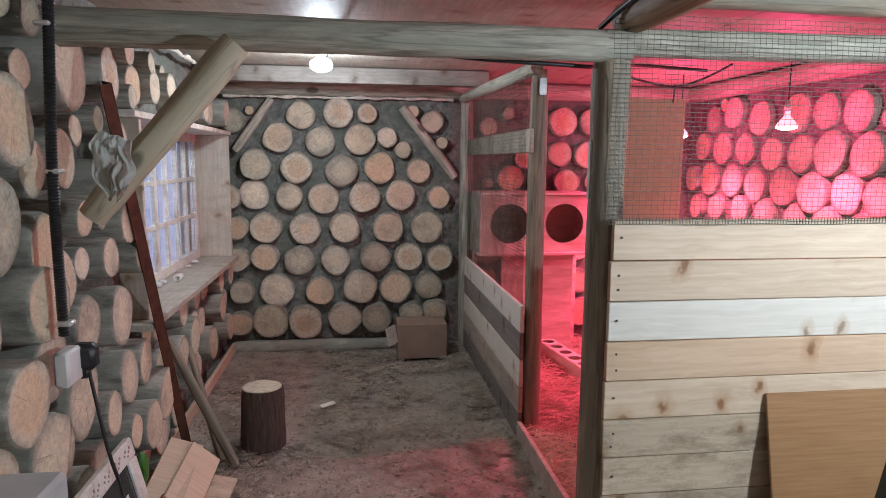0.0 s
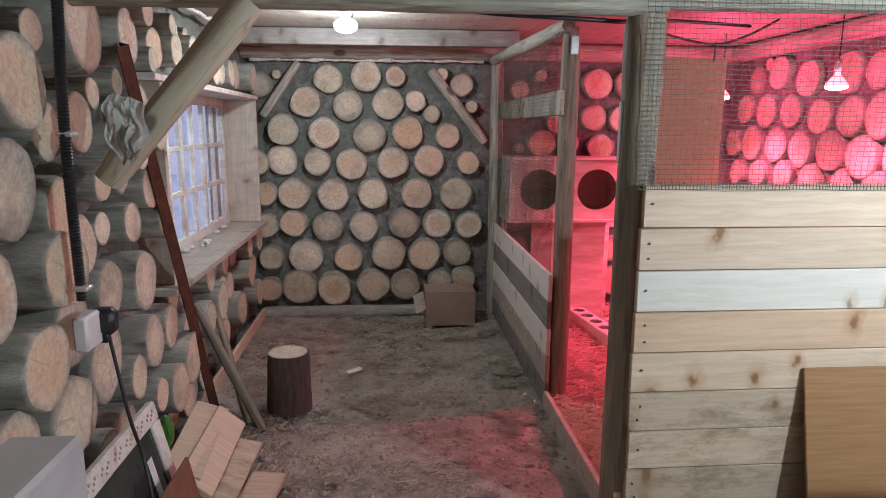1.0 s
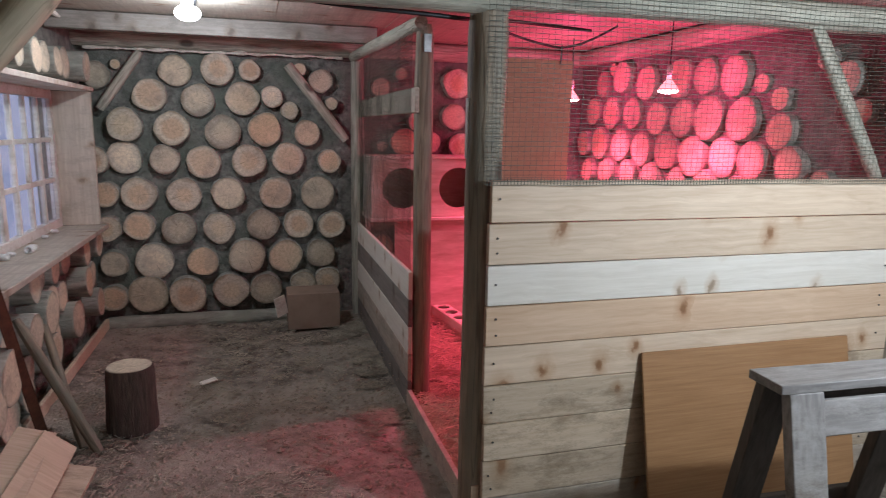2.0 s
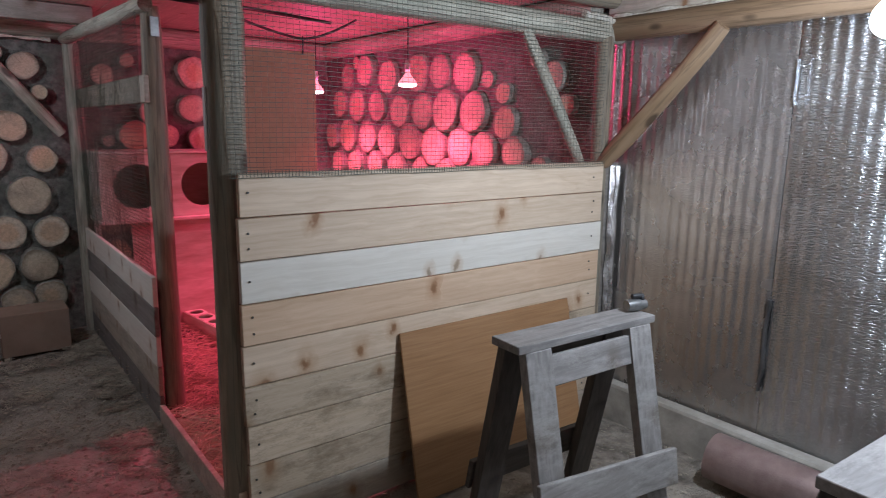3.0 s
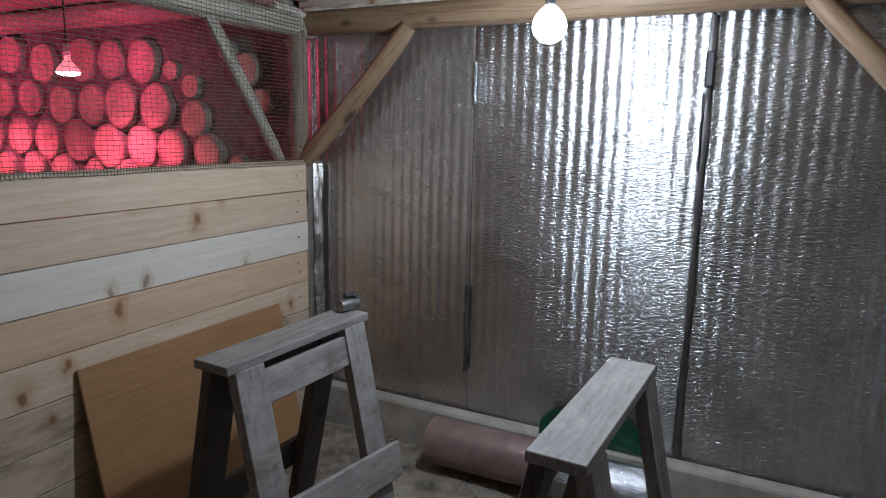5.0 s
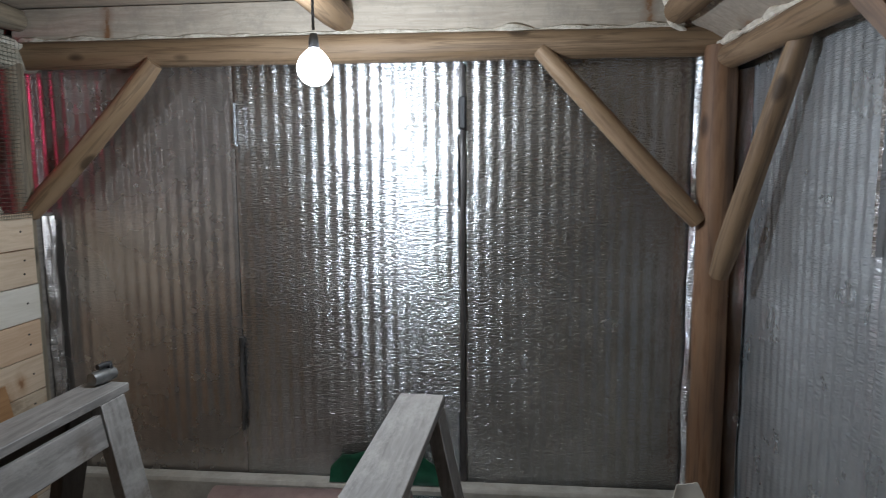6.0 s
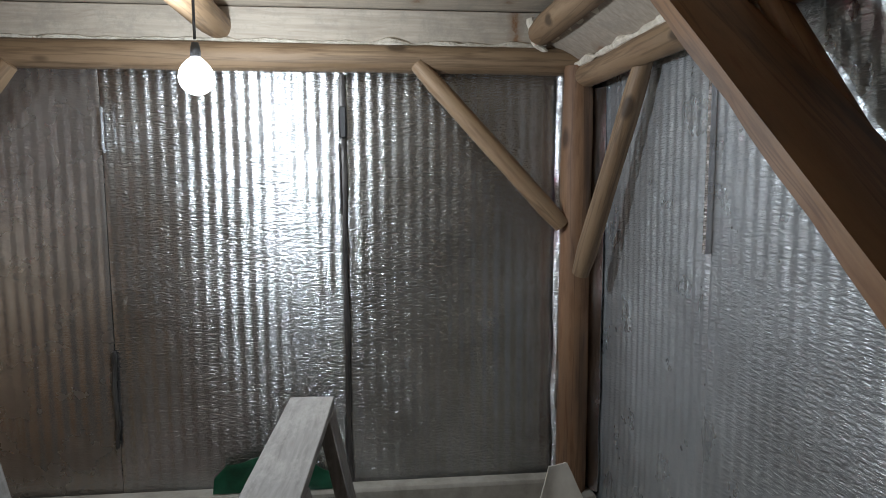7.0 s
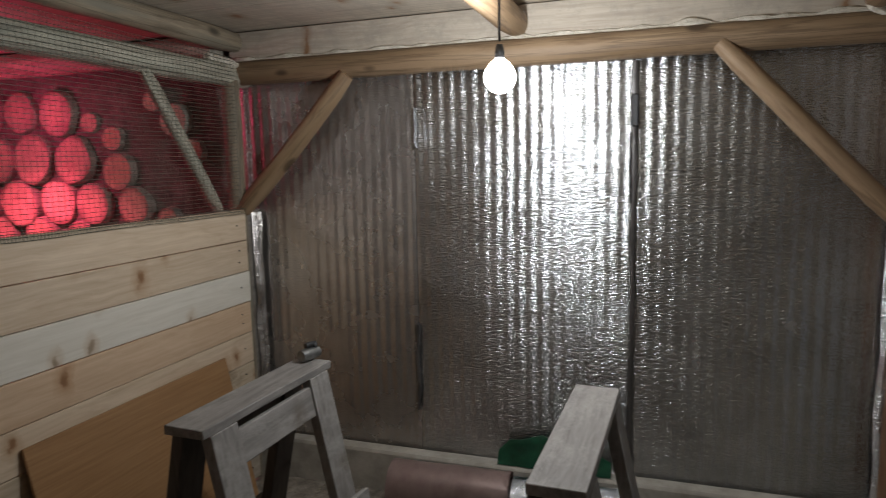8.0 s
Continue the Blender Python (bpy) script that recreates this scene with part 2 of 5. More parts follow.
M_POST_BROWN = surface("brown_peeled_log", (0.17, 0.085, 0.042), (0.33, 0.19, 0.105), 5, (6, 6, 0.8), rough=0.6, bump=0.4, stain=(0.13, 0.075, 0.045), specks=5.0)
M_FOIL = foil("crinkled_foil", (0.68, 0.70, 0.71))
M_FOIL_DULL = foil("dusty_smooth_foil", (0.56, 0.525, 0.495), 0.04, 0.0028, 0.35, 0.85)
M_FOIL_BRIGHT = foil("bright_fluted_foil", (0.66, 0.70, 0.725), 0.08, 0.0046, 0.3, 0.72)
M_ROLL = surface("dull_insulation", (0.36, 0.25, 0.225), (0.52, 0.39, 0.36), 9, rough=0.42, metal=0.35, bump=0.5)
M_TAPE = foil("foil_tape", (0.80, 0.82, 0.85))
M_FOAM = surface("expanding_foam", (0.52, 0.46, 0.36), (0.80, 0.75, 0.65), 30, bump=0.9, depth=0.01)
M_WIRE = surface("dull_wire", (0.045, 0.05, 0.035), (0.11, 0.115, 0.085), 40, rough=0.6, metal=0.2, bump=0)
M_BLACK = surface("black_plastic", (0.012, 0.012, 0.013), (0.03, 0.03, 0.032), 30, rough=0.45, bump=0.1)
M_WHITE = surface("white_plastic", (0.66, 0.66, 0.64), (0.78, 0.78, 0.76), 12, rough=0.4, bump=0.05, stain=(0.55, 0.54, 0.50))
M_RUST = surface("rusty_steel", (0.055, 0.022, 0.013), (0.14, 0.055, 0.03), 18, rough=0.7, metal=0.3, bump=0.4)
M_WHITEWOOD = pine("whitewashed_board", (0.68, 0.64, 0.57), (0.84, 0.81, 0.75), knot=(0.42, 0.31, 0.2), stain=(0.5, 0.44, 0.36))
M_REVEAL = pine("dusty_reveal_board", (0.50, 0.42, 0.325), (0.68, 0.605, 0.50), knot=(0.24, 0.16, 0.10), stain=(0.42, 0.36, 0.28), run="z")
M_SILL = pine("dusty_sill_board", (0.42, 0.365, 0.295), (0.60, 0.54, 0.45), knot=(0.24, 0.16, 0.10), stain=(0.36, 0.31, 0.25), run="y")
M_TRESTLE = pine("dusty_trestle", (0.15, 0.138, 0.128), (0.28, 0.262, 0.245), knot=(0.14, 0.12, 0.10), stain=(0.35, 0.33, 0.305))
# darker copy of the trestle wood: shade put into the colour of back parts
M_TRESTLE_SHADED = pine("shaded_trestle", (0.045, 0.036, 0.03), (0.105, 0.085, 0.07), knot=(0.03, 0.02, 0.02))
M_TRESTLE_LEG = pine("dusty_trestle_leg", (0.15, 0.138, 0.128), (0.28, 0.262, 0.245), knot=(0.14, 0.12, 0.10), stain=(0.33, 0.315, 0.29), run="z")
# the same shade in the colour, with upright grain for the back legs
M_TRESTLE_SHADED_LEG = pine("shaded_trestle_leg", (0.045, 0.036, 0.03), (0.105, 0.085, 0.07), knot=(0.03, 0.02, 0.02), run="z")
M_PLY = surface("varnished_plywood", (0.27, 0.138, 0.058), (0.37, 0.205, 0.095), 3.5, (1.0, 1, 22), rough=0.42, bump=0.06)
M_HARDBOARD = surface("orange_hardboard", (0.33, 0.185, 0.105), (0.41, 0.24, 0.145), 26, rough=0.7, bump=0.1)
M_CARD = surface("cardboard", (0.27, 0.19, 0.14), (0.35, 0.255, 0.195), 6, (1, 1, 1), rough=0.85, bump=0.1)
M_PAPER = surface("pale_paper", (0.58, 0.53, 0.46), (0.72, 0.67, 0.59), 8, rough=0.85, bump=0.3)
M_CLOTH = surface("pale_cloth", (0.72, 0.73, 0.68), (0.84, 0.84, 0.79), 60, bump=0.3, depth=0.002)
M_STRAW = surface("straw", (0.44, 0.35, 0.23), (0.66, 0.56, 0.41), 9, bump=0)
M_LITTER = surface("dry_litter", (0.22, 0.185, 0.14), (0.52, 0.46, 0.36), 9, bump=0)
M_PAINT = surface("grey_cabinet_paint", (0.40, 0.41, 0.40), (0.48, 0.49, 0.48), 6, rough=0.5, bump=0.05)


def plain(name, colour, rough=0.5, metal=0.0, glow=0.0):
    m, tree, bsdf = nodes_of(name)
    bsdf.inputs["Base Color"].default_value = (*colour, 1)
    bsdf.inputs["Roughness"].default_value, bsdf.inputs["Metallic"].default_value = rough, metal
    if glow:
        bsdf.inputs["Emission Color"].default_value, bsdf.inputs["Emission Strength"].default_value = (*colour, 1), glow
    return m


M_BULB = plain("lit_bulb", (0.95, 0.98, 1.0), glow=25)
M_HEATFACE = plain("lit_heat_bulb", (1.0, 0.62, 0.62), glow=7)
M_HEATBODY = plain("glowing_heat_bulb_side", (1.0, 0.30, 0.36), 0.3, glow=1.1)
M_GREEN = surface('green_plastic', (0.003, 0.03, 0.015), (0.008, 0.075, 0.038), 12, rough=0.35, bump=0.1)
M_CONCRETE = surface('pale_plinth', (0.27, 0.25, 0.21), (0.44, 0.41, 0.36), 9, bump=0.6, depth=0.006)
M_REDBROWN = surface('red_brown_panel', (0.15, 0.06, 0.035), (0.21, 0.085, 0.05), 12, rough=0.5, bump=0.1)
M_NEST = surface('nest_box_board', (0.62, 0.55, 0.46), (0.74, 0.68, 0.60), 8, (1, 1, 5), rough=0.7, bump=0.15, stain=(0.5, 0.42, 0.33))
M_STEEL = surface('dull_steel', (0.18, 0.18, 0.175), (0.32, 0.32, 0.31), 20, rough=0.4, metal=0.8, bump=0.1)
M_DARKPANE = surface('dark_pane', (0.03, 0.036, 0.034), (0.06, 0.068, 0.062), 3, rough=0.15, bump=0)
M_SEAM = surface('dark_joint', (0.05, 0.046, 0.043), (0.13, 0.12, 0.115), 14, (1, 1, 0.4), rough=0.4, metal=0.5, bump=0.5)
M_GLASS = plain("window_glass", (0.9, 0.92, 1.0), 0.03)
M_GLASS.node_tree.nodes["Principled BSDF"].inputs["Transmission Weight"].default_value = 1.0
M_CLIP = plain("bright_zinc_clip", (0.78, 0.78, 0.76), 0.35, 0.6)
M_SCREW = plain("steel_screw", (0.12, 0.11, 0.10), 0.4, 0.8)

# ---- builders ----


def mesh_of(name, bm, mats):
    for f in bm.faces:
        f.smooth = True
    me = bpy.data.meshes.new(name)
    bm.to_mesh(me)
    bm.free()
    for m in mats if isinstance(mats, (list, tuple)) else (mats,):
        me.materials.append(m)
    me.set_sharp_from_angle(angle=radians(38))
    return me


def part(name, bm, material, parent, label=""):
    ob = new(name, mesh_of(name, bm, material))
    ob.parent = parent
    return tagged(ob, label=label)


def thing(name, place, label, category, group="", kind="", turn=0.0):
    ob = new(name)
    ob.matrix_world = pose(*place, 0, 0, turn)
    ob.empty_display_size = 0.1
    return tagged(ob, label, category, group, kind)


def solid(name, bm, material, label, category, kind="", m=None):
    ob = new(name, mesh_of(name, bm, material))
    if m is not None:
        ob.matrix_world = m
    return tagged(ob, label, category, kind=kind)


def box(lo, hi, bevel=0.003, m=None, bm=None):
    """A box between two corners with softened edges."""
    own = bmesh.new()
    bmesh.ops.create_cube(own, size=1)
    lo, hi = Vector(lo), Vector(hi)
    for v in own.verts:
        v.co = Vector([(lo[k] + hi[k]) / 2 + v.co[k] * (hi[k] - lo[k]) for k in range(3)])
    if bevel:
        bmesh.ops.bevel(own, geom=own.edges[:], offset=bevel, segments=1, affect="EDGES")
    if m is not None:
        own.transform(m)
    if bm is None:
        return own
    return joined(bm, own)


def joined(bm, other):
    me = bpy.data.meshes.new("tmp")
    other.to_mesh(me)
    other.free()
    bm.from_mesh(me)
    bpy.data.meshes.remove(me)
    return bm


def along(a, b, spin=0.0):
    """The pose whose z axis runs from a to b."""
    a, b = Vector(a), Vector(b)
    return Matrix.Translation(a) @ (b - a).to_track_quat("Z", "Y").to_matrix().to_4x4() @ Matrix.Rotation(spin, 4, "Z")


def pole(length, r0, r1, seg=14, steps=10, rough=0.05, seed=0.0, bend=0.0, cap=0.006):
    """A round stem along z with an uneven skin, a slight bow and softened ends."""
    bm = bmesh.new()
    rings = []
    for k in range(steps + 1):
        u = k / steps
        z = length * u
        r = r0 + (r1 - r0) * u
        if cap and k in (0, steps):
            r -= cap
        off = bend * math.sin(math.pi * u)
        ring = []
        for s in range(seg):
            a = 2 * math.pi * s / seg
            n = noise.noise((math.cos(a) * 1.3 + seed, math.sin(a) * 1.3, z * 3 + seed * 7))
            rr = r * (1 + rough * n * 2)
            ring.append(bm.verts.new((math.cos(a) * rr + off, math.sin(a) * rr, z)))
        rings.append(ring)
    for a, b in zip(rings, rings[1:]):
        for s in range(seg):
            bm.faces.new((a[s], a[(s + 1) % seg], b[(s + 1) % seg], b[s]))
    bm.faces.new(rings[0][::-1])
    bm.faces.new(rings[-1])
    return bm


def tube(points, radius, name, material, parent=None, label="", category=""):
    """A bent cable or wire through points, as a mesh."""
    cu = bpy.data.curves.new(name, "CURVE")
    cu.dimensions, cu.bevel_depth, cu.bevel_resolution = "3D", radius, 2
    sp = cu.splines.new("NURBS")
    sp.points.add(len(points) - 1)
    for p, co in zip(sp.points, points):
        p.co = (*co, 1)
    sp.use_endpoint_u, sp.order_u, sp.resolution_u = True, 3, 6
    cu.use_fill_caps = True
    ob = bpy.data.objects.new(name, cu)
    scene.collection.objects.link(ob)
    bpy.context.view_layer.update()
    me = bpy.data.meshes.new_from_object(ob.evaluated_get(bpy.context.evaluated_depsgraph_get()))
    bpy.data.objects.remove(ob)
    bpy.data.curves.remove(cu)
    for p in me.polygons:
        p.use_smooth = True
    me.materials.clear()
    me.materials.append(material)
    ob = new(name, me)
    ob.parent = parent
    return tagged(ob, label, category)


def sheet(nx, ny, at, thick=None):
    """A grid whose points come from at(u, v), u and v from 0 to 1."""
    bm = bmesh.new()
    g = [[bm.verts.new(at(i / nx, j / ny)) for j in range(ny + 1)] for i in range(nx + 1)]
    for i in range(nx):
        for j in range(ny):
            bm.faces.new((g[i][j], g[i + 1][j], g[i + 1][j + 1], g[i][j + 1]))
    return bm


def rnoise(*p):
    return noise.noise(Vector(p))

# ---- structure ----
ROOF, EAST, NORTH, WEST, SOUTH = 2.20, 2.56, 4.56, -1.47, -1.54


def ground(u, v):
    x, y = -1.9 + 4.8 * u, -1.9 + 6.8 * v
    return x, y, 0.022 * rnoise(x * 1.1, y * 1.1, 0.3) + 0.013 * rnoise(x * 4, y * 4, 5) + 0.012 * max(0.0, rnoise(x * 11, y * 11, 9)) + 0.006 * rnoise(x * 27, y * 27, 2) - 0.014


solid("floor", sheet(170, 230, ground), M_DIRT, "trampled dirt floor strewn with sawdust and straw", "floor", "structure")


def rough_wall(name, a, b, height, out, label, depth=0.25, hole=None):
    """A mortar wall from a to b with thickness, lumpy on the inner face, with an opening (s0, s1, z0, z1)."""
    a, b, out = Vector((*a, 0)), Vector((*b, 0)), Vector((*out, 0))
    length = (b - a).length
    step = (b - a).normalized()
    cols, rows = sorted({*np.linspace(0, length, int(length / 0.05)).tolist(), *(hole[:2] if hole else ())}), sorted({*np.linspace(-0.05, height, 46).tolist(), *(hole[2:] if hole else ())})
    bm = bmesh.new()
    faces_in, faces_out = {}, {}
    for i, s in enumerate(cols):
        for j, z in enumerate(rows):
            p = a + step * s + Vector((0, 0, z))
            lump = 0.022 * rnoise(s * 5, z * 5, length) + 0.012 * rnoise(s * 14, z * 14, 3 + length)
            faces_in[i, j] = bm.verts.new(p - out * lump)
            faces_out[i, j] = bm.verts.new(p + out * depth)

    def is_open(i, j):
        return hole and hole[0] <= (cols[i] + cols[i + 1]) / 2 <= hole[1] and hole[2] <= (rows[j] + rows[j + 1]) / 2 <= hole[3]

    for i in range(len(cols) - 1):
        for j in range(len(rows) - 1):
            if is_open(i, j):
                continue
            q = [(i, j), (i + 1, j), (i + 1, j + 1), (i, j + 1)]
            bm.faces.new([faces_in[k] for k in q])
            bm.faces.new([faces_out[k] for k in q[::-1]])
            for k, (di, dj) in enumerate(((0, -1), (1, 0), (0, 1), (-1, 0))):
                ni, nj = i + di, j + dj
                edge = not (0 <= ni < len(cols) - 1 and 0 <= nj < len(rows) - 1) or is_open(ni, nj)
                if edge:
                    p, r = q[k], q[(k + 1) % 4]
                    bm.faces.new((faces_in[r], faces_in[p], faces_out[p], faces_out[r]))
    bmesh.ops.recalc_face_normals(bm, faces=bm.faces[:])
    return solid(name, bm, M_MORTAR, label, "wall", "structure")


WIN = (2.27, 4.30, 0.80, 1.735)
wall_west = rough_wall("wall_west", (WEST, SOUTH - 0.2), (WEST, NORTH + 0.1), ROOF, (-1, 0), "cordwood wall of log ends set in grey mortar", hole=(WIN[0] - SOUTH + 0.2, WIN[1] - SOUTH + 0.2, WIN[2], WIN[3]))
wall_north = rough_wall("wall_north", (WEST, NORTH), (EAST, NORTH), ROOF, (0, 1), "cordwood wall of round log ends in grey mortar")
wall_east = rough_wall("wall_east", (EAST, NORTH + 0.1), (EAST, 1.50), ROOF, (1, 0), "cordwood wall of log ends beside the heated pen")

# ceiling boards run away from the first view
bm = bmesh.new()
x = WEST - 0.1
while x < EAST + 0.2:
    drop = random.uniform(-0.002, 0.002)
    box((x, SOUTH - 0.2, ROOF + drop), (x + 0.1462, NORTH + 0.2, ROOF + 0.028 + drop), 0, bm=bm)
    x += 0.147
box((WEST - 0.3, SOUTH - 0.3, ROOF + 0.018), (EAST + 0.4, NORTH + 0.3, ROOF + 0.10), 0, bm=bm)
solid("ceiling", bm, M_CEIL, "low ceiling of rough sawn boards", "ceiling", "structure")


def corrugated(name, a, b, z0, z1, inward, material, label, flute=0.0022):
    """Foil-faced insulation with vertical flutes, creases and bulges."""
    a, b, inward = Vector((*a, 0)), Vector((*b, 0)), Vector((*inward, 0))
    length, step = (b - a).length, (b - a).normalized()
    n = int(length / 0.0085)

    def at(u, v):
        s, z = length * u, z0 + (z1 - z0) * v
        amp = flute * (0.45 + 1.5 * abs(rnoise(s * 1.6 + a.x, z * 1.1, 4)) + 0.35 * max(0.0, z - 1.1))
        f = amp * math.sin(2 * math.pi * (s + 0.006 * rnoise(s, z * 1.5, 8)) / 0.052)
        f += 0.012 * rnoise(s * 1.1 + a.y, z * 0.8, 2) + 0.0035 * rnoise(s * 4, z * 2, 6 + a.y) + 0.0008 * rnoise(s * 11, z * 9, 7)
        f -= 0.002 * (math.exp(-((s / 0.012) ** 2)) + math.exp(-(((length - s) / 0.012) ** 2)))
        return a + step * s + inward * f + Vector((0, 0, z))

    bm = sheet(n, 60, at)
    back = [f for f in bm.faces]
    ext = bmesh.ops.extrude_face_region(bm, geom=back)
    bmesh.ops.translate(bm, verts=[g for g in ext["geom"] if isinstance(g, bmesh.types.BMVert)], vec=-inward * 0.03)
    bmesh.ops.recalc_face_normals(bm, faces=bm.faces[:])
    return solid(name, bm, material, label, "wall", "structure")


corrugated("wall_foil_east_1", (EAST, 1.47), (EAST, 0.506), 0.02, ROOF, (-1, 0), M_FOIL_DULL, "dusty foil insulation sheet with faint flutes on wall")
corrugated("wall_foil_east_2", (EAST - 0.004, 0.502), (EAST - 0.004, -0.457), 0.02, ROOF, (-1, 0), M_FOIL, "crinkled silver foil insulation sheet with flutes on wall", 0.0021)
corrugated("wall_foil_east_3", (EAST, -0.463), (EAST, SOUTH), 0.02, ROOF, (-1, 0), M_FOIL, "crinkled silver foil insulation sheet with flutes on wall", 0.0017)
corrugated("wall_foil_south_1", (EAST, SOUTH), (1.533, SOUTH), 0.02, ROOF, (0, 1), M_FOIL_BRIGHT, "pale silver foil insulation sheet with flutes on wall", 0.0027)
corrugated("wall_foil_south_2", (1.527, SOUTH + 0.004), (WEST, SOUTH + 0.004), 0.02, ROOF, (0, 1), M_FOIL_BRIGHT, "pale silver foil insulation sheet with flutes on wall", 0.0020)
solid("wall_east_core", box((EAST + 0.06, SOUTH - 0.2, -0.05), (EAST + 0.2, 1.48, ROOF), 0), M_MORTAR, "plain wall behind the foil lining", "wall", "structure")
solid("wall_south_core", box((WEST, SOUTH - 0.2, -0.05), (EAST + 0.06, SOUTH - 0.06, ROOF), 0), M_MORTAR, "plain wall behind the foil lining", "wall", "structure")

# ---- log ends in the walls ----


def log_mesh(seed, length=0.34):
    """A short log along z whose sawn end lies at z = 0."""
    bm = bmesh.new()
    seg, R = 20, 0.12
    spots = [(-length, 1.0), (-0.012, 1.0), (-0.004, 0.985), (0.0, 0.955)]
    out = [1 + 0.13 * rnoise(math.cos(2 * math.pi * s / seg) * 1.1 + seed * 3.1, math.sin(2 * math.pi * s / seg) * 1.1, seed) + 0.035 * rnoise(s * 0.9, seed, 2) for s in range(seg)]
    rings = [[bm.verts.new((math.cos(2 * math.pi * s / seg) * R * k * out[s], math.sin(2 * math.pi * s / seg) * R * k * out[s], z)) for s in range(seg)] for z, k in spots]
    for a, b in zip(rings, rings[1:]):
        for s in range(seg):
            bm.faces.new((a[s], a[(s + 1) % seg], b[(s + 1) % seg], b[s]))
    top = bm.faces.new(rings[-1])
    top.material_index = 1
    return mesh_of("log_end", bm, (M_BARK, M_END))


LOGS = [log_mesh(k) for k in range(9)]
log_count = [0]


def log_end(wall, place, radius, facing, proud):
    """One log of a wall: place on the wall's inner face, pushed out by proud."""
    k = log_count[0]
    log_count[0] += 1
    ob = new("log_end", LOGS[k % len(LOGS)])
    tilt = Vector((random.uniform(-0.05, 0.05), random.uniform(-0.05, 0.05), random.uniform(-0.05, 0.05)))
    q = (Vector(facing) + tilt).to_track_quat("Z", "Y").to_matrix().to_4x4()
    f = radius / 0.12
    ob.matrix_world = Matrix.Translation(Vector(place) + Vector(facing) * proud) @ q @ Matrix.Rotation(random.uniform(0, 6.28), 4, "Z") @ Matrix.Diagonal((f, f, 1, 1))
    ob.parent = wall


def north_row(z, spots):
    for x, dz, r in spots:
        log_end(wall_north, (x, NORTH, z + dz), r, (0, -1, 0), random.uniform(0.05, 0.10))


north_row(1.91, ((-1.34, -0.05, 0.098), (-1.21, 0.03, 0.036), (-0.81, 0, 0.117), (-0.51, 0.02, 0.123), (-0.28, 0.02, 0.082), (0.09, 0.04, 0.051), (0.25, -0.04, 0.093)))
north_row(1.72, ((-0.99, 0.01, 0.122), (-0.66, -0.02, 0.123), (-0.34, 0, 0.128), (-0.12, 0.02, 0.083), (0.01, -0.08, 0.07), (0.33, -0.02, 0.051)))
north_row(1.49, ((-1.17, 0.02, 0.126), (-0.85, 0, 0.128), (-0.49, -0.02, 0.133), (-0.18, 0, 0.13), (0.14, -0.02, 0.103)))
north_row(1.25, ((-1.39, 0, 0.1), (-1.19, 0.02, 0.123), (-0.91, 0.01, 0.11), (-0.64, -0.01, 0.129), (-0.31, 0, 0.13), (-0.01, 0.02, 0.126), (0.31, 0, 0.094)))
north_row(1.00, ((-1.34, 0, 0.1), (-1.11, 0, 0.128), (-0.79, -0.01, 0.129), (-0.47, 0, 0.126), (-0.11, 0, 0.127), (0.21, 0, 0.137)))
north_row(0.74, ((-1.34, 0, 0.101), (-1.12, 0.02, 0.111), (-0.84, -0.01, 0.125), (-0.55, -0.01, 0.122), (-0.22, 0.01, 0.127), (0.06, 0.01, 0.119), (0.32, 0, 0.11)))
north_row(0.48, ((-1.31, -0.01, 0.102), (-1.03, 0, 0.144), (-0.68, -0.01, 0.117), (-0.35, 0.02, 0.142), (-0.05, 0.01, 0.134), (0.23, 0.02, 0.12)))
north_row(0.22, ((-1.33, -0.01, 0.102), (-1.09, 0, 0.15), (-0.8, -0.01, 0.141), (-0.48, 0.01, 0.138), (-0.21, 0.01, 0.129), (0.08, 0.04, 0.106), (0.28, 0.06, 0.106)))
# the same wall inside the pen
north_row(1.89, ((0.73, -0.05, 0.079), (0.89, 0.06, 0.053), (1.37, 0, 0.124), (1.62, 0, 0.117), (1.88, 0.01, 0.11), (2.14, -0.01, 0.12)))
north_row(1.60, ((1.04, -0.02, 0.09), (1.35, 0.02, 0.111), (1.58, 0.01, 0.111), (1.84, 0, 0.12), (2.12, 0, 0.11)))
north_row(1.39, ((0.74, -0.02, 0.044), (0.92, 0.02, 0.116), (1.15, 0.02, 0.085), (1.42, -0.01, 0.112), (1.70, 0, 0.12), (1.98, 0, 0.12), (2.25, 0, 0.11)))
for z in (1.10, 0.82, 0.54, 0.26):
    north_row(z, [(0.72 + 0.28 * k + random.uniform(-0.03, 0.03), random.uniform(-0.02, 0.02), random.uniform(0.095, 0.13)) for k in range(6)])


def east_row(z, spots):
    for y, dz, r in spots:
        log_end(wall_east, (EAST, y, z + dz), r, (-1, 0, 0), random.uniform(0.025, 0.055))


east_row(1.88, ((4.16, 0.03, 0.112), (4.0, 0.13, 0.052), (3.85, 0.06, 0.125), (3.54, 0, 0.13), (3.15, 0.01, 0.138), (2.86, 0, 0.117), (2.59, -0.02, 0.126), (2.38, -0.07, 0.059), (2.23, -0.16, 0.066), (1.81, -0.08, 0.088), (1.94, 0.02, 0.055)))
east_row(1.63, ((4.30, 0.06, 0.12), (4.0, 0.04, 0.13), (3.7, 0.03, 0.125), (3.37, -0.01, 0.122), (3.07, -0.01, 0.129), (2.8, -0.01, 0.14), (2.5, -0.02, 0.132), (2.2, -0.09, 0.104), (1.7, 0.01, 0.063)))
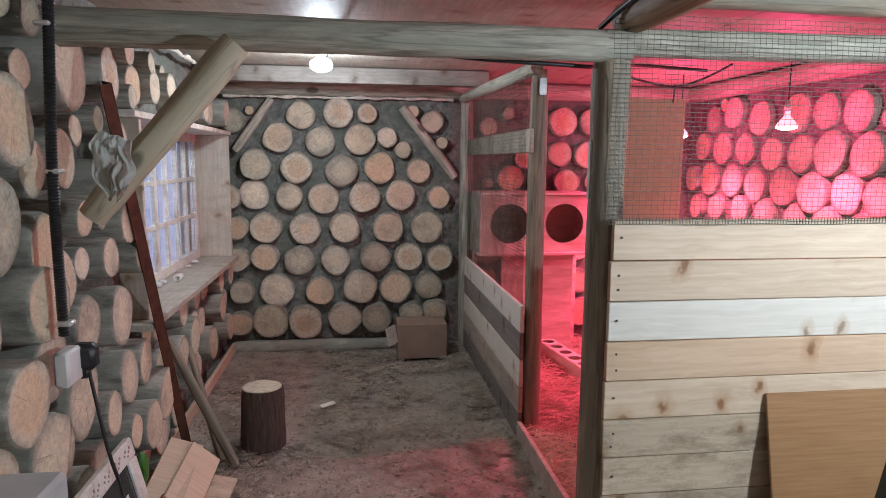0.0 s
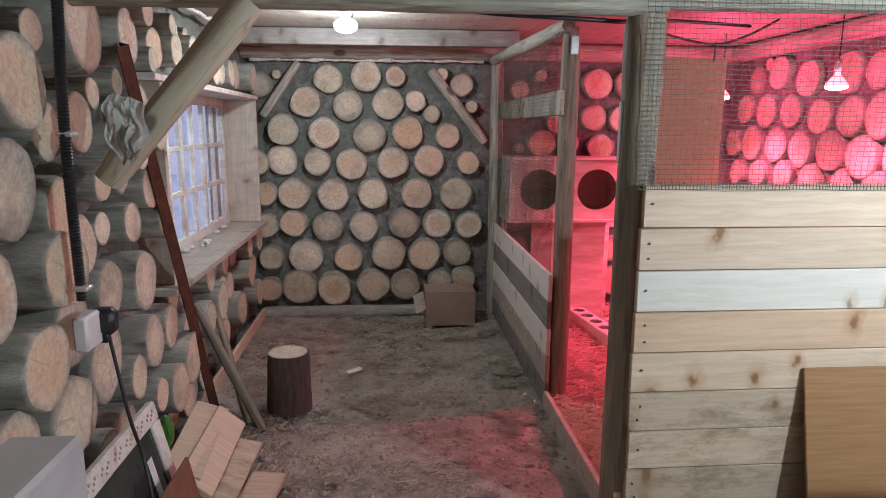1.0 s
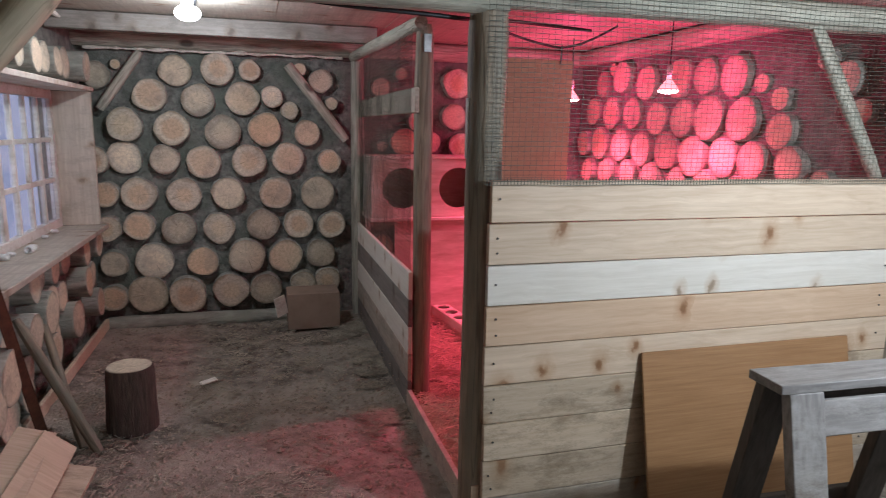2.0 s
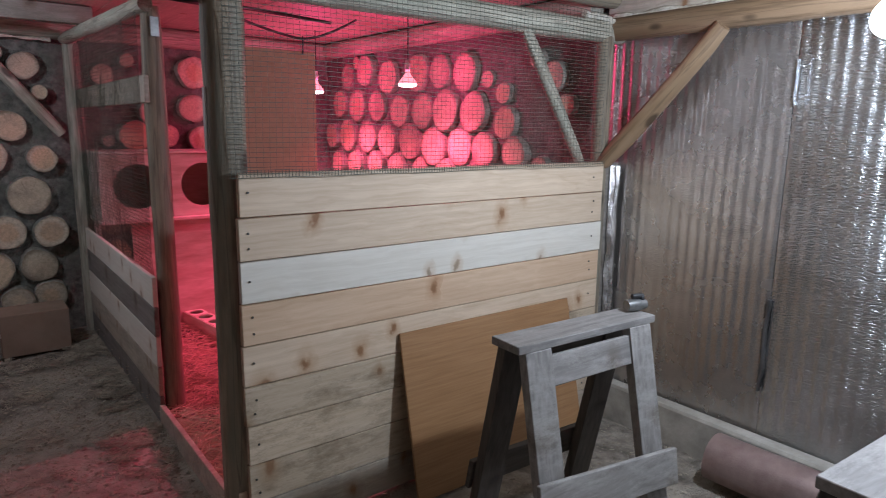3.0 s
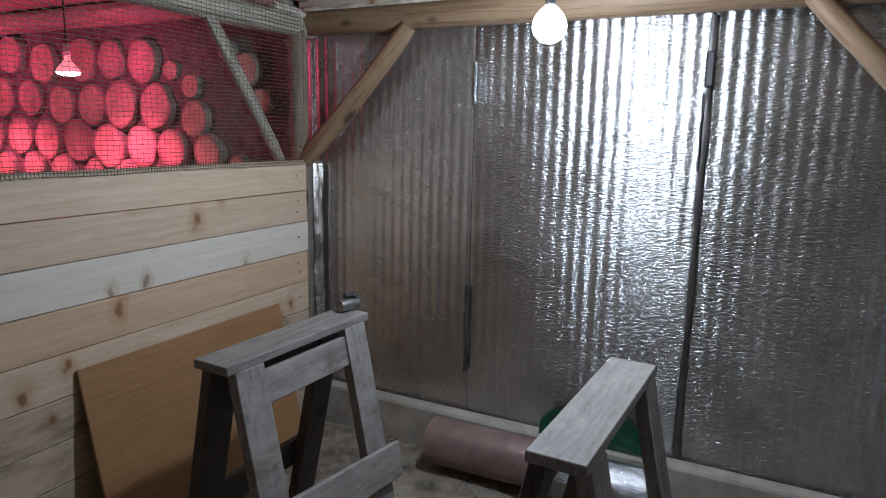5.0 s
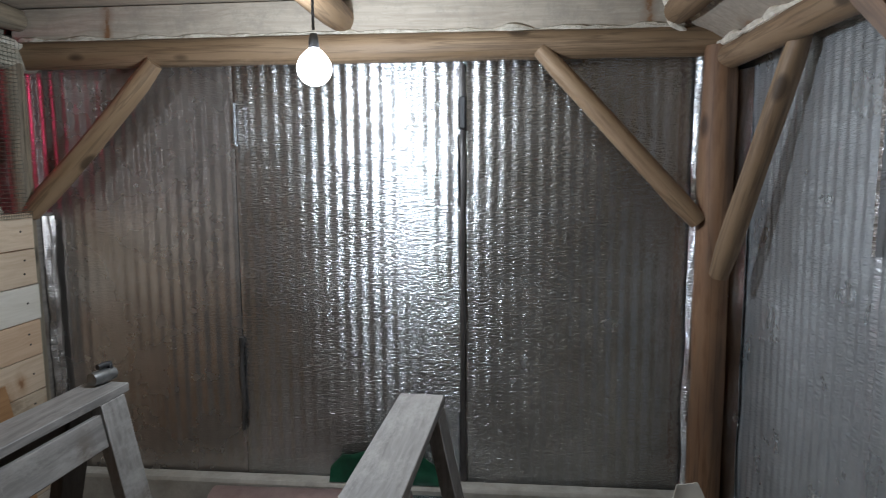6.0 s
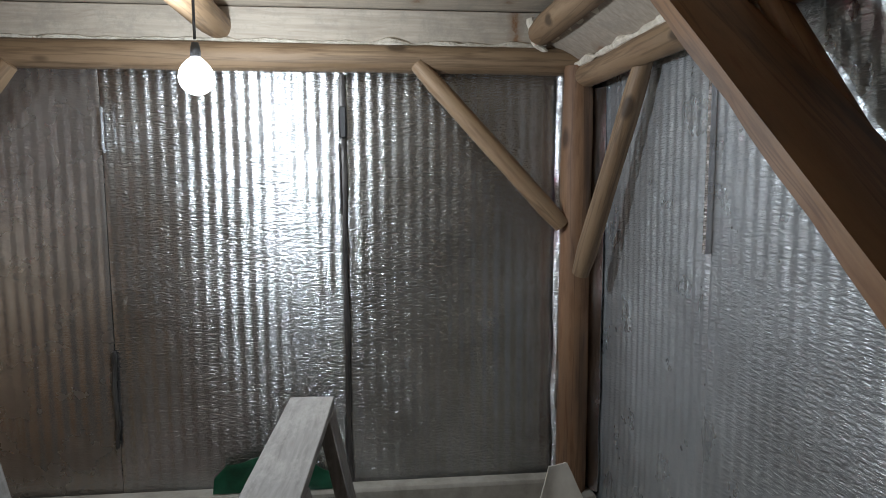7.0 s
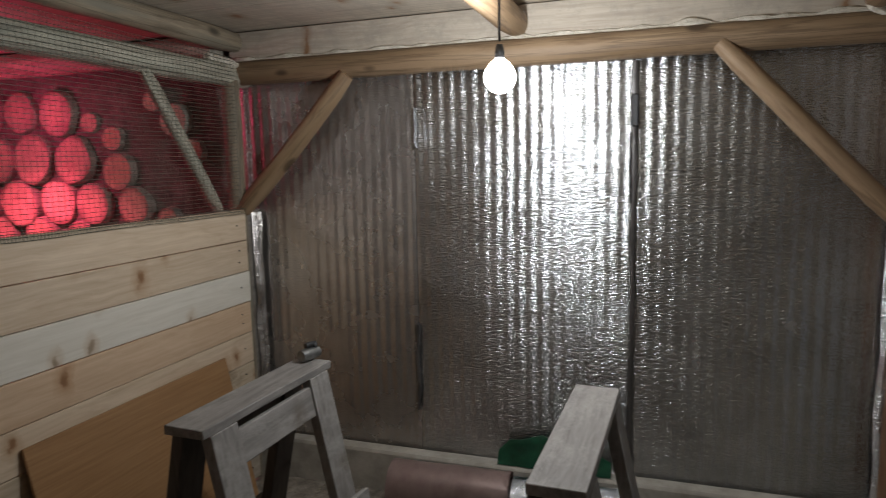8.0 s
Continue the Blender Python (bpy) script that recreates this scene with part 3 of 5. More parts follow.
east_row(1.40, ((4.42, 0.02, 0.11), (4.17, 0.03, 0.135), (3.84, 0.02, 0.134), (3.54, 0, 0.134), (3.23, 0, 0.138), (2.92, -0.03, 0.134), (2.65, -0.02, 0.127), (2.39, -0.03, 0.118), (2.1, -0.04, 0.103)))
east_row(1.19, ((4.32, 0, 0.105), (4.04, 0.01, 0.105), (3.73, 0.01, 0.115), (3.4, 0.01, 0.112), (3.09, 0, 0.108), (2.79, 0, 0.11), (2.5, -0.03, 0.11), (2.22, -0.05, 0.11), (1.88, 0.08, 0.08)))
for z in (0.92, 0.66, 0.40, 0.16):
    east_row(z, [(4.36 - 0.29 * k + random.uniform(-0.03, 0.03), random.uniform(-0.02, 0.02), random.uniform(0.095, 0.125)) for k in range(10)])


def west_row(z, spots, proud=0.16):
    for y, dz, r in spots:
        log_end(wall_west, (WEST, y, z + dz), r, (1, 0, 0), proud + random.uniform(-0.045, 0.045))


west_row(1.94, ((0.52, 0, 0.11), (0.80, -0.02, 0.12), (1.09, 0.06, 0.075), (1.22, 0.02, 0.06), (1.47, -0.08, 0.152), (1.89, -0.06, 0.108), (2.03, 0.05, 0.058), (2.19, -0.12, 0.055)))
west_row(1.95, ((2.39, -0.06, 0.095), (2.50, 0.06, 0.05), (2.56, -0.05, 0.08), (2.64, 0.05, 0.05), (2.74, -0.03, 0.075), (2.87, 0.05, 0.055), (3.02, -0.08, 0.08), (3.24, -0.08, 0.092), (3.47, -0.07, 0.09), (3.70, -0.07, 0.09), (3.95, -0.06, 0.1), (4.2, -0.06, 0.1)), 0.11)
west_row(1.70, ((0.45, 0.02, 0.10), (0.72, -0.02, 0.125), (1.04, -0.05, 0.128), (1.24, 0.11, 0.062), (1.21, -0.04, 0.055), (1.60, -0.05, 0.056), (1.80, 0, 0.055), (1.97, -0.07, 0.08)))
west_row(1.50, ((0.62, 0, 0.09), (1.22, 0.02, 0.086), (1.46, 0.05, 0.105), (1.80, -0.04, 0.09), (2.07, 0.02, 0.085)))
west_row(1.34, ((0.35, 0.02, 0.12), (0.68, -0.06, 0.115), (0.99, 0.03, 0.142), (1.22, -0.05, 0.10), (1.46, 0.01, 0.066), (1.58, 0.02, 0.06), (1.95, -0.05, 0.09)))
west_row(1.12, ((0.50, 0, 0.12), (0.80, 0, 0.13), (1.15, 0, 0.12), (1.38, 0.03, 0.10), (1.56, 0.06, 0.06), (1.76, 0.05, 0.08), (2.08, 0.03, 0.09)))
west_row(0.90, ((0.36, 0, 0.12), (0.68, 0.01, 0.13), (0.98, -0.02, 0.127), (1.25, 0, 0.122), (1.53, 0.06, 0.11), (1.85, 0.02, 0.125)))
west_row(0.67, ((0.52, 0, 0.12), (0.86, 0.02, 0.11), (1.14, -0.01, 0.128), (1.44, 0.05, 0.14), (1.91, -0.03, 0.118), (2.13, -0.03, 0.105), (1.68, -0.1, 0.09)))
west_row(0.40, ((0.40, 0, 0.12), (0.72, 0.01, 0.125), (1.02, -0.01, 0.12), (1.32, 0, 0.12), (1.60, -0.02, 0.11), (1.84, 0.03, 0.072), (2.05, -0.03, 0.113), (2.25, 0.04, 0.13)))
west_row(0.16, ((0.55, 0, 0.12), (0.88, 0, 0.12), (1.20, 0, 0.12), (1.50, 0, 0.12), (1.82, 0, 0.11), (2.13, 0.07, 0.08), (2.33, 0.05, 0.11)))
west_row(0.68, ((2.42, 0, 0.085), (2.64, 0.01, 0.1), (2.92, 0.01, 0.095), (3.16, 0.01, 0.09), (3.42, 0, 0.1), (3.68, 0, 0.1), (3.95, 0, 0.1), (4.25, 0, 0.1)), 0.09)
west_row(0.47, ((2.56, 0, 0.1), (2.81, -0.01, 0.11), (3.06, 0.03, 0.12), (3.29, 0.03, 0.106), (3.55, 0, 0.1), (3.87, 0.02, 0.101), (4.15, 0, 0.1)), 0.09)
west_row(0.26, ((2.62, -0.04, 0.1), (2.87, -0.02, 0.1), (3.12, 0, 0.115), (3.36, 0.02, 0.12), (3.63, 0.04, 0.116), (3.9, 0, 0.1), (4.2, 0, 0.1)), 0.09)
for z in (1.9, 1.63, 1.36, 1.09, 0.82, 0.55, 0.28):
    west_row(z, [(0.18 - 0.3 * k + random.uniform(-0.04, 0.04), random.uniform(-0.02, 0.02), random.uniform(0.1, 0.135)) for k in range(6)])

# ---- frame of logs ----


def log_beam(name, a, b, r0, r1, material, label, category="beam", bend=0.0, rough=0.05, seed=None):
    length = (Vector(b) - Vector(a)).length
    bm = pole(length, r0, r1, 16, max(8, int(length / 0.12)), rough, sum(a) if seed is None else seed, bend)
    return solid(name, bm, material, label, category, "structure", along(a, b))


def post(name, x, y, z1, r, material, label, rough=0.06):
    return log_beam(name, (x, y, -0.05), (x, y, z1), r, r * 0.95, material, label, "post", rough=rough)


log_beam("cross_beam", (WEST - 0.05, 1.40, 1.965), (0.60, 1.40, 1.962), 0.062, 0.056, M_BEAM, "greyed round log beam across the room")
log_beam("pen_beam", (0.50, 1.40, 1.975), (EAST, 1.40, 1.985), 0.05, 0.055, M_BEAM, "greyed log beam above the mesh screen")
log_beam("joist_front", (0.60, 1.44, 2.065), (0.66, SOUTH, 2.09), 0.066, 0.07, M_LOG, "peeled log joist over the entrance")
log_beam("joist_pen", (0.64, 1.405, 2.153), (EAST - 0.05, 1.405, 2.150), 0.052, 0.052, M_POST, "dark log joist above the mesh screen beam")
log_beam("plate_pen", (EAST - 0.06, 1.5, 2.13), (EAST - 0.06, 4.45, 2.13), 0.065, 0.065, M_BEAM, "rough log wall plate inside the pen")
solid("ceiling_header", box((WEST + 0.02, 3.80, 2.085), (0.58, 3.87, ROOF - 0.006), 0.004), M_HEADER, "grey rough timber across the ceiling", "beam", "structure")
log_beam("plate_north", (WEST, 4.50, 2.13), (EAST, 4.50, 2.13), 0.075, 0.07, M_BEAM, "rough log wall plate sealed with foam")
log_beam("plate_east", (EAST - 0.06, 1.50, 2.0), (EAST - 0.06, SOUTH, 1.995), 0.058, 0.055, M_LOG, "peeled log wall plate with foam in the gap")
log_beam("plate_south", (EAST, -1.45, 1.925), (WEST, -1.495, 1.92), 0.046, 0.05, M_LOG, "peeled log wall plate over foil wall")
log_beam("upper_log_south", (EAST - 0.10, -1.27, 2.10), (WEST, -1.30, 2.11), 0.055, 0.055, M_LOG, "peeled log under the ceiling boards")
log_beam("joist_east", (EAST - 0.02, 0.02, 2.115), (0.62, 0.02, 2.12), 0.055, 0.06, M_LOG, "peeled log joist with dark knots")
solid("fascia_east", box((EAST - 0.045, SOUTH + 0.02, 2.045), (EAST - 0.015, 1.44, ROOF - 0.004)), M_CEIL, "pale board above the log wall plate", "trim", "structure")
solid("fascia_south", box((WEST, -0.012, -0.125), (EAST - 0.05, 0.012, 0.125), 0.003, pose(0, -1.375, 2.045, -58, 0, 0)), M_CEIL, "pale board above the log wall plate", "trim", "structure")
post("post_entrance", 0.545, 1.43, 1.97, 0.07, M_POST, "dark weathered log post beside the entrance")
post("post_pen", 0.60, 2.56, 2.04, 0.05, M_POST, "slim weathered post at the pen doorway")
post("post_corner_pen", EAST - 0.125, 1.385, 1.97, 0.045, M_POST, "greyed log post at the end of the board wall")
post("post_corner", EAST - 0.10, -1.432, 1.97, 0.066, M_POST_BROWN, "brown peeled log corner post against foil")
post("post_north_wall", 0.53, 4.44, 2.07, 0.055, M_BEAM, "greyed post against the log wall")


# added filler in the corner gap, stops red pen light reaching the foil
solid("end_stud", box((2.405, 1.353, -0.03), (EAST + 0.03, 1.492, 1.343), 0.004), M_DARKBOARD, "added dark filler blocking red light at pen wall end", "stud", "structure")


def brace(a, b, r0, r1, material, label, bend=0.0):
    return log_beam("brace", a, b, r0, r1, material, label, "brace", bend, 0.07)


brace((-1.19, 1.27, 1.37), (-0.74, 1.29, 1.91), 0.047, 0.052, M_PALELOG, "pale peeled log brace under the cross beam")
brace((EAST - 0.13, 1.355, 1.345), (EAST - 0.1, 0.785, 1.955), 0.044, 0.041, M_LOG, "crooked peeled brace against foil wall", 0.02)
brace((2.29, 1.385, 1.35), (1.88, 1.385, 1.95), 0.03, 0.028, M_BEAM, "thin greyed brace inside the mesh screen")
brace((EAST - 0.12, -1.37, 1.315), (EAST - 0.09, -0.765, 1.975), 0.040, 0.037, M_LOG, "peeled log brace at the corner post")
brace((2.275, -1.40, 1.135), (1.895, -1.485, 1.92), 0.040, 0.036, M_LOG, "peeled log brace along the foil wall")
brace((0.0, 4.45, 1.98), (0.44, 4.46, 1.42), 0.042, 0.038, M_BEAM, "thin weathered brace against the log wall")
brace((-1.32, 4.45, 1.62), (-1.03, 4.45, 2.03), 0.036, 0.032, M_BEAM, "thin weathered brace against the log wall")
brace((0.40, -1.44, 1.03), (1.22, -1.46, 1.955), 0.034, 0.032, M_HEWN, "round brown brace behind the hewn timber")
post("post_south", 0.24, -1.36, 2.12, 0.06, M_HEWN, "brown peeled log post near the foil wall")
bm = bmesh.new()
rings = []
for k in range(15):
    z, h = 1.52 * k / 14, 0.064
    ring = []
    for cx, cy in ((-1, -0.55), (-0.55, -1), (0.55, -1), (1, -0.55), (1, 0.55), (0.55, 1), (-0.55, 1), (-1, 0.55)):
        w = h * (1 + 0.09 * rnoise(cx * 2, cy * 2, z * 4))
        ring.append(bm.verts.new((cx * w * 1.5, cy * w * 0.6, z)))
    rings.append(ring)
for a, b in zip(rings, rings[1:]):
    for s in range(8):
        bm.faces.new((a[s], a[(s + 1) % 8], b[(s + 1) % 8], b[s]))
bm.faces.new(rings[0][::-1]), bm.faces.new(rings[-1])
hewn = solid("hewn_brace", bm, M_HEWN, "dark hewn timber brace with a round knot", "brace", "structure", look((0.28, -1.352, 1.13), (1.43, -1.335, 2.055)) @ pose(0, 0, 0, 180, 0, 0))

# ---- board wall of the pen ----
pen_front = thing("board_wall_front", (0.535, 1.337, 0), "low wall of fresh horizontal pine boards", "board wall", kind="structure")
SHADES = (M_PINE, M_PINE, M_PINE_PALE, M_PINE_WARM, M_PINE, M_PINE_STAINED, M_PINE_STAINED, M_PINE_STAINED, M_PINE_GREY)
for k, shade in enumerate(SHADES):
    z1 = 1.35 - 0.15 * k
    part("board", box((random.uniform(-0.006, 0.004), -0.012 + random.uniform(-0.002, 0.002), max(z1 - 0.1475, 0.0)), (1.875 + random.uniform(-0.008, 0.006), 0.012, z1), 0.003), shade, pen_front)

# ---- partition of the pen ----
partition = thing("partition", (0.53, 2.52, 0), "low partition of mixed pale and grey boards", "board wall", kind="structure")
for k, shade in enumerate((M_PINE_PALE, M_DARKBOARD, M_PINE_PALE, M_PINE_GREY, M_DARKBOARD)):
    z1 = 0.765 - 0.155 * k
    ob = part("board", box((0, -0.012, max(0.0, z1 - 0.152)), (1.93 + random.uniform(-0.01, 0.01), 0.012, z1)), shade, partition)
    ob.rotation_euler = (0, 0, radians(90))


def mesh_screen(name, along_axis, fixed, s0, s1, z0, z1, cell, wire, label, row=1.0, thin=1.0):
    """Welded mesh: thin square wires both ways, slightly wavy."""
    verts, faces = [], []

    def strand(points, wire):
        base = len(verts)
        for p in points:
            for d in ((-1, -1), (1, -1), (1, 1), (-1, 1)):
                q = list(p)
                q[k_in] += d[0] * wire
                q[k_out] += d[1] * wire
                verts.append(q)
        for i in range(len(points) - 1):
            for e in range(4):
                a, b = base + 4 * i + e, base + 4 * i + (e + 1) % 4
                faces.append((a, b, b + 4, a + 4))

    def at(s, z):
        w = 0.012 * rnoise(s * 3, z * 3, fixed) + 0.003 * rnoise(s * 12, z * 12, fixed)
        ss = s + 0.006 * rnoise(s * 4, z * 4, 9 + fixed)
        zz = z + 0.005 * rnoise(s * 4, z * 4, 17 + fixed)
        return [ss, fixed + w, zz] if along_axis == "x" else [fixed + w, ss, zz]

    k_len = 0 if along_axis == "x" else 1
    k_out = 1 - k_len
    n = int((s1 - s0) / cell)
    m = int((z1 - z0) / (cell * row))
    k_in = k_len
    for i in range(n + 1):
        strand([at(s0 + i * cell, z0 + j * cell * row * 2) for j in range(m // 2 + 1)], wire * thin)
    k_in = 2
    for j in range(m + 1):
        strand([at(s0 + i * cell * 2, z0 + j * cell * row) for i in range(n // 2 + 1)], wire)
    me = bpy.data.meshes.new(name)
    me.from_pydata(verts, [], faces)
    me.materials.append(M_WIRE)
    return tagged(new(name, me), label, "wire mesh", kind="stuff")


mesh_screen("mesh_screen", "x", 1.335, 0.515, 2.42, 1.335, 2.06, 0.0235, 0.0009, "dull fine wire mesh above the board wall", 0.7, 0.5)
mesh_screen("mesh_hem", "x", 1.314, 0.515, 2.40, 1.335, 1.362, 0.0125, 0.0009, "folded hem of the wire mesh on boards")
mesh_screen("mesh_partition", "y", 0.535, 2.56, 4.44, 0.74, 2.04, 0.02, 0.0008, "fine wire mesh above the partition boards")

log_beam("partition_top_log", (0.50, 4.46, 2.06), (0.57, 2.50, 2.04), 0.04, 0.04, M_BEAM, "greyed log above the partition")
solid("partition_rail", box((0.545, 2.52, 1.60), (0.57, 4.42, 1.73), 0.006), M_PINE_GREY, "grey weathered rail across the mesh", "rail", "structure")
solid("threshold", box((0.515, 1.50, -0.02), (0.54, 2.53, 0.10)), M_PINE_GREY, "low board across the pen doorway", "threshold", "structure")

# ---- window ----
frame_x = -1.61
window = thing("window_1", (frame_x, 0, 0), "white wooden window with small panes", "window", kind="structure")
part("window_frame", joined(joined(box((-0.02, WIN[0], WIN[2]), (0.03, WIN[0] + 0.05, WIN[3])), box((-0.02, WIN[1] - 0.05, WIN[2]), (0.03, WIN[1], WIN[3]))), joined(box((-0.02, WIN[0] + 0.05, WIN[2]), (0.03, WIN[1] - 0.05, WIN[2] + 0.06)), box((-0.02, WIN[0] + 0.05, WIN[3] - 0.06), (0.03, WIN[1] - 0.05, WIN[3])))), M_WHITEWOOD, window)
cols = 8
y0, y1, z0, z1 = WIN[0] + 0.05, WIN[1] - 0.05, WIN[2] + 0.06, WIN[3] - 0.06
for k in range(1, cols):
    y = y0 + (y1 - y0) * k / cols
    w = 0.028 if k == 4 else 0.015
    part("glazing_bar", box((-0.008, y - w, z0), (0.022, y + w, z1)), M_WHITEWOOD, window)
for k in (1, 2):
    z = z0 + (z1 - z0) * k / 3
    part("glazing_bar", box((-0.006, y0, z - 0.015), (0.02, y1, z + 0.015)), M_WHITEWOOD, window)
pane = mesh_of("pane", box((-0.002, -(y1 - y0) / cols / 2, -(z1 - z0) / 6), (0.002, (y1 - y0) / cols / 2, (z1 - z0) / 6), 0), M_GLASS)
for i in range(cols):
    for j in range(3):
        ob = new("pane", pane)
        ob.location = (0.004, y0 + (y1 - y0) * (i + 0.5) / cols, z0 + (z1 - z0) * (j + 0.5) / 3)
        ob.parent = window
        ob.visible_shadow = False
solid("window_sill", box((-1.60, 2.16, WIN[2] - 0.035), (-1.30, 4.36, WIN[2] + 0.002), 0.005), M_SILL, "dusty pale wooden window sill board", "window sill", "structure")
solid("window_lintel", box((-1.60, 2.16, WIN[3] - 0.002), (-1.33, 4.36, WIN[3] + 0.03), 0.004), M_WHITEWOOD, "whitewashed board over the window", "trim", "structure")
solid("window_jamb_far", box((-1.60, WIN[1] - 0.002, WIN[2] + 0.003), (-1.34, WIN[1] + 0.026, WIN[3] - 0.003), 0.004), M_REVEAL, "pale knotty board beside the window", "trim", "structure")
solid("window_jamb_near", box((-1.60, WIN[0] - 0.026, WIN[2] + 0.003), (-1.34, WIN[0] + 0.002, WIN[3] - 0.003), 0.004), M_REVEAL, "pale knotty board beside the window", "trim", "structure")

# ---- trestles ----


def trestle(place, length, turn, height, low, label):
    """A sawhorse: board top, four splayed legs, rails under the top and low boards."""
    t = thing("sawhorse", place, label, "sawhorse", "sawhorses", turn=turn)
    half = length / 2
    part("top", box((-half, -0.068, height - 0.028), (half, 0.068, height), 0.0025), M_TRESTLE, t, "dusty grey top board")
    # back legs take the darker copy, so their shade is in the colour
    for sx in (-1, 1):
        for sy in (-1, 1):
            lean = Matrix.Translation((sx * (half - 0.085), sy * 0.05, height - 0.035)) @ Matrix.Rotation(sy * radians(12), 4, "X")
            part("leg", box((-0.056, -0.022, -(height - 0.035) * 1.045), (0.056, 0.018, 0.004), 0.003, lean), M_TRESTLE_LEG if sy < 0 else M_TRESTLE_SHADED_LEG, t)
    tilt = Matrix.Translation((0, -0.05, height - 0.035)) @ Matrix.Rotation(-radians(12), 4, "X")
    if low:
        part("rail", box((-half + 0.142, -0.014, -0.125), (half - 0.142, 0.010, -0.022), 0.003, tilt), M_TRESTLE, t)
    tilt = Matrix.Translation((0, 0.05, height - 0.035)) @ Matrix.Rotation(radians(12), 4, "X")
    # back rail: shade put into its colour
    part("rail", box((-half + 0.14, -0.010, -0.135), (half - 0.14, 0.014, -0.035), 0.003, tilt), M_TRESTLE_SHADED, t)
    if low:
        front = Matrix.Translation((0.02, -0.055, height - 0.035)) @ Matrix.Rotation(-radians(12), 4, "X") @ pose(half, 0, -0.53, 0, 5, 0) @ pose(-half, 0, 0.53)
        part("stretcher", box((-half - 0.02, -0.046, -0.595), (half - 0.01, -0.0235, -0.465), 0.003, front), M_TRESTLE, t)
        back = Matrix.Translation((0, 0.05, height - 0.035)) @ Matrix.Rotation(radians(12), 4, "X")
        # back stretcher is darkened in its colour to read as shaded
        part("stretcher", box((-half + 0.02, 0.0235, -0.61), (half - 0.02, 0.046, -0.49), 0.003, back), M_TRESTLE_SHADED, t)
    return t


trestle((1.48, 0.652, 0), 0.67, -2.5, 0.84, True, "grey dusty wooden sawhorse on the dirt floor")
trestle((1.44, -0.375, 0), 0.68, -2.5, 0.84, False, "worn dark wooden sawhorse with pale sawdust")

# ---- panels ----
solid("plywood_sheet", box((0, -0.006, 0), (1.0, 0.006, 0.70), 0.002), M_PLY, "varnished plywood sheet leaning on board wall", "plywood sheet", m=pose(1.17, 1.17, 0.0, -12, 0, 0))
solid("hardboard_panel", box((0.97, 2.74, 0), (1.53, 2.752, 1.92), 0.002), M_HARDBOARD, "orange brown hardboard panel standing in pen", "panel")

# ---- bulbs ----


def round_bulb(name, place, hang, r, label, glow):
    """A hanging bulb with its holder and cord."""
    t = thing(name, place, label, "light bulb")
    bm = bmesh.new()
    bmesh.ops.create_uvsphere(bm, u_segments=20, v_segments=12, radius=r)
    for v in bm.verts:
        if v.co.z > 0:
            f = v.co.z / r
            v.co.x *= 1 - 0.3 * f * f
            v.co.y *= 1 - 0.3 * f * f
            v.co.z *= 1.2
    ob = part("glass_bulb", bm, glow, t)
    ob.visible_shadow = False
    part("holder", pole(0.04, 0.017, 0.012, 12, 3, 0, 0, 0, 0.002), M_BLACK, t).location = (0, 0, r * 1.15)
    tube([(0, 0, r * 1.25 + 0.045), (0.004, 0.003, hang * 0.5), (-0.01, -0.006, hang)], 0.0045, "cord", M_BLACK, t)
    return t


round_bulb("hanging_bulb", FRONT_BULB, ROOF - FRONT_BULB[2], 0.05, "glowing white bulb hanging on black cord", M_BULB)
t = thing("ceiling_bulb", BACK_BULB, "bright white lamp under the ceiling boards", "lamp")
bm = bmesh.new()
bmesh.ops.create_uvsphere(bm, u_segments=18, v_segments=12, radius=0.05)
bm.transform(Matrix.Diagonal((1.35, 1.0, 0.85, 1)))
ob = part("glass_bulb", bm, M_BULB, t)
ob.visible_shadow = False
part("holder", pole(ROOF - BACK_BULB[2] - 0.03, 0.03, 0.035, 14, 3, 0), M_WHITE, t).location = (0, 0, 0.035)


def heat_lamp(place):
    t = thing("heat_lamp", place, "glowing red reflector heat bulb on a cord", "heat lamp", "heat lamps")
    def turned(prof):
        bm = bmesh.new()
        vs = [bm.verts.new((r, 0, 0.062 - z)) for r, z in prof]
        es = [bm.edges.new(p) for p in zip(vs, vs[1:])]
        bmesh.ops.spin(bm, geom=vs + es, cent=(0, 0, 0), axis=(0, 0, 1), angle=2 * math.pi, steps=20, use_duplicate=False)
        bmesh.ops.remove_doubles(bm, verts=bm.verts[:], dist=0.0005)
        bmesh.ops.recalc_face_normals(bm, faces=bm.faces[:])
        return bm

    ob = part("reflector", turned(((0.0, 0.012), (0.014, 0.0135), (0.016, 0.04), (0.028, 0.055), (0.052, 0.085), (0.059, 0.102))), M_HEATBODY, t, "pink glowing glass side")
    ob.visible_shadow = False
    ob = part("glass_face", turned(((0.0592, 0.1025), (0.054, 0.115), (0.03, 0.122), (0.0, 0.124))), M_HEATFACE, t, "white-hot glass face")
    ob.visible_shadow = False
    part("holder", pole(0.06, 0.019, 0.017, 12, 3, 0, 0, 0, 0.002), M_WHITE, t).location = (0, 0, 0.045)
    tube([(0, 0, 0.1), (0.003, 0.002, 0.2), (0, 0, ROOF - place[2])], 0.004, "cord", M_BLACK, t)


for p in HEAT:
    heat_lamp(p)

# ---- things in the alley ----
t = thing("chopping_block", (-0.89, 2.60, 0), "short bark-covered log stump standing on floor", "stump")
part("trunk", pole(0.33, 0.125, 0.112, 22, 6, 0.06, 2.0, 0, 0.004), M_STUMP, t)
bm = pole(0.006, 0.106, 0.104, 22, 1, 0.06, 2.0, 0, 0)
part("sawn_top", bm, M_END, t, "pale sawn top").location = (0, 0, 0.327)
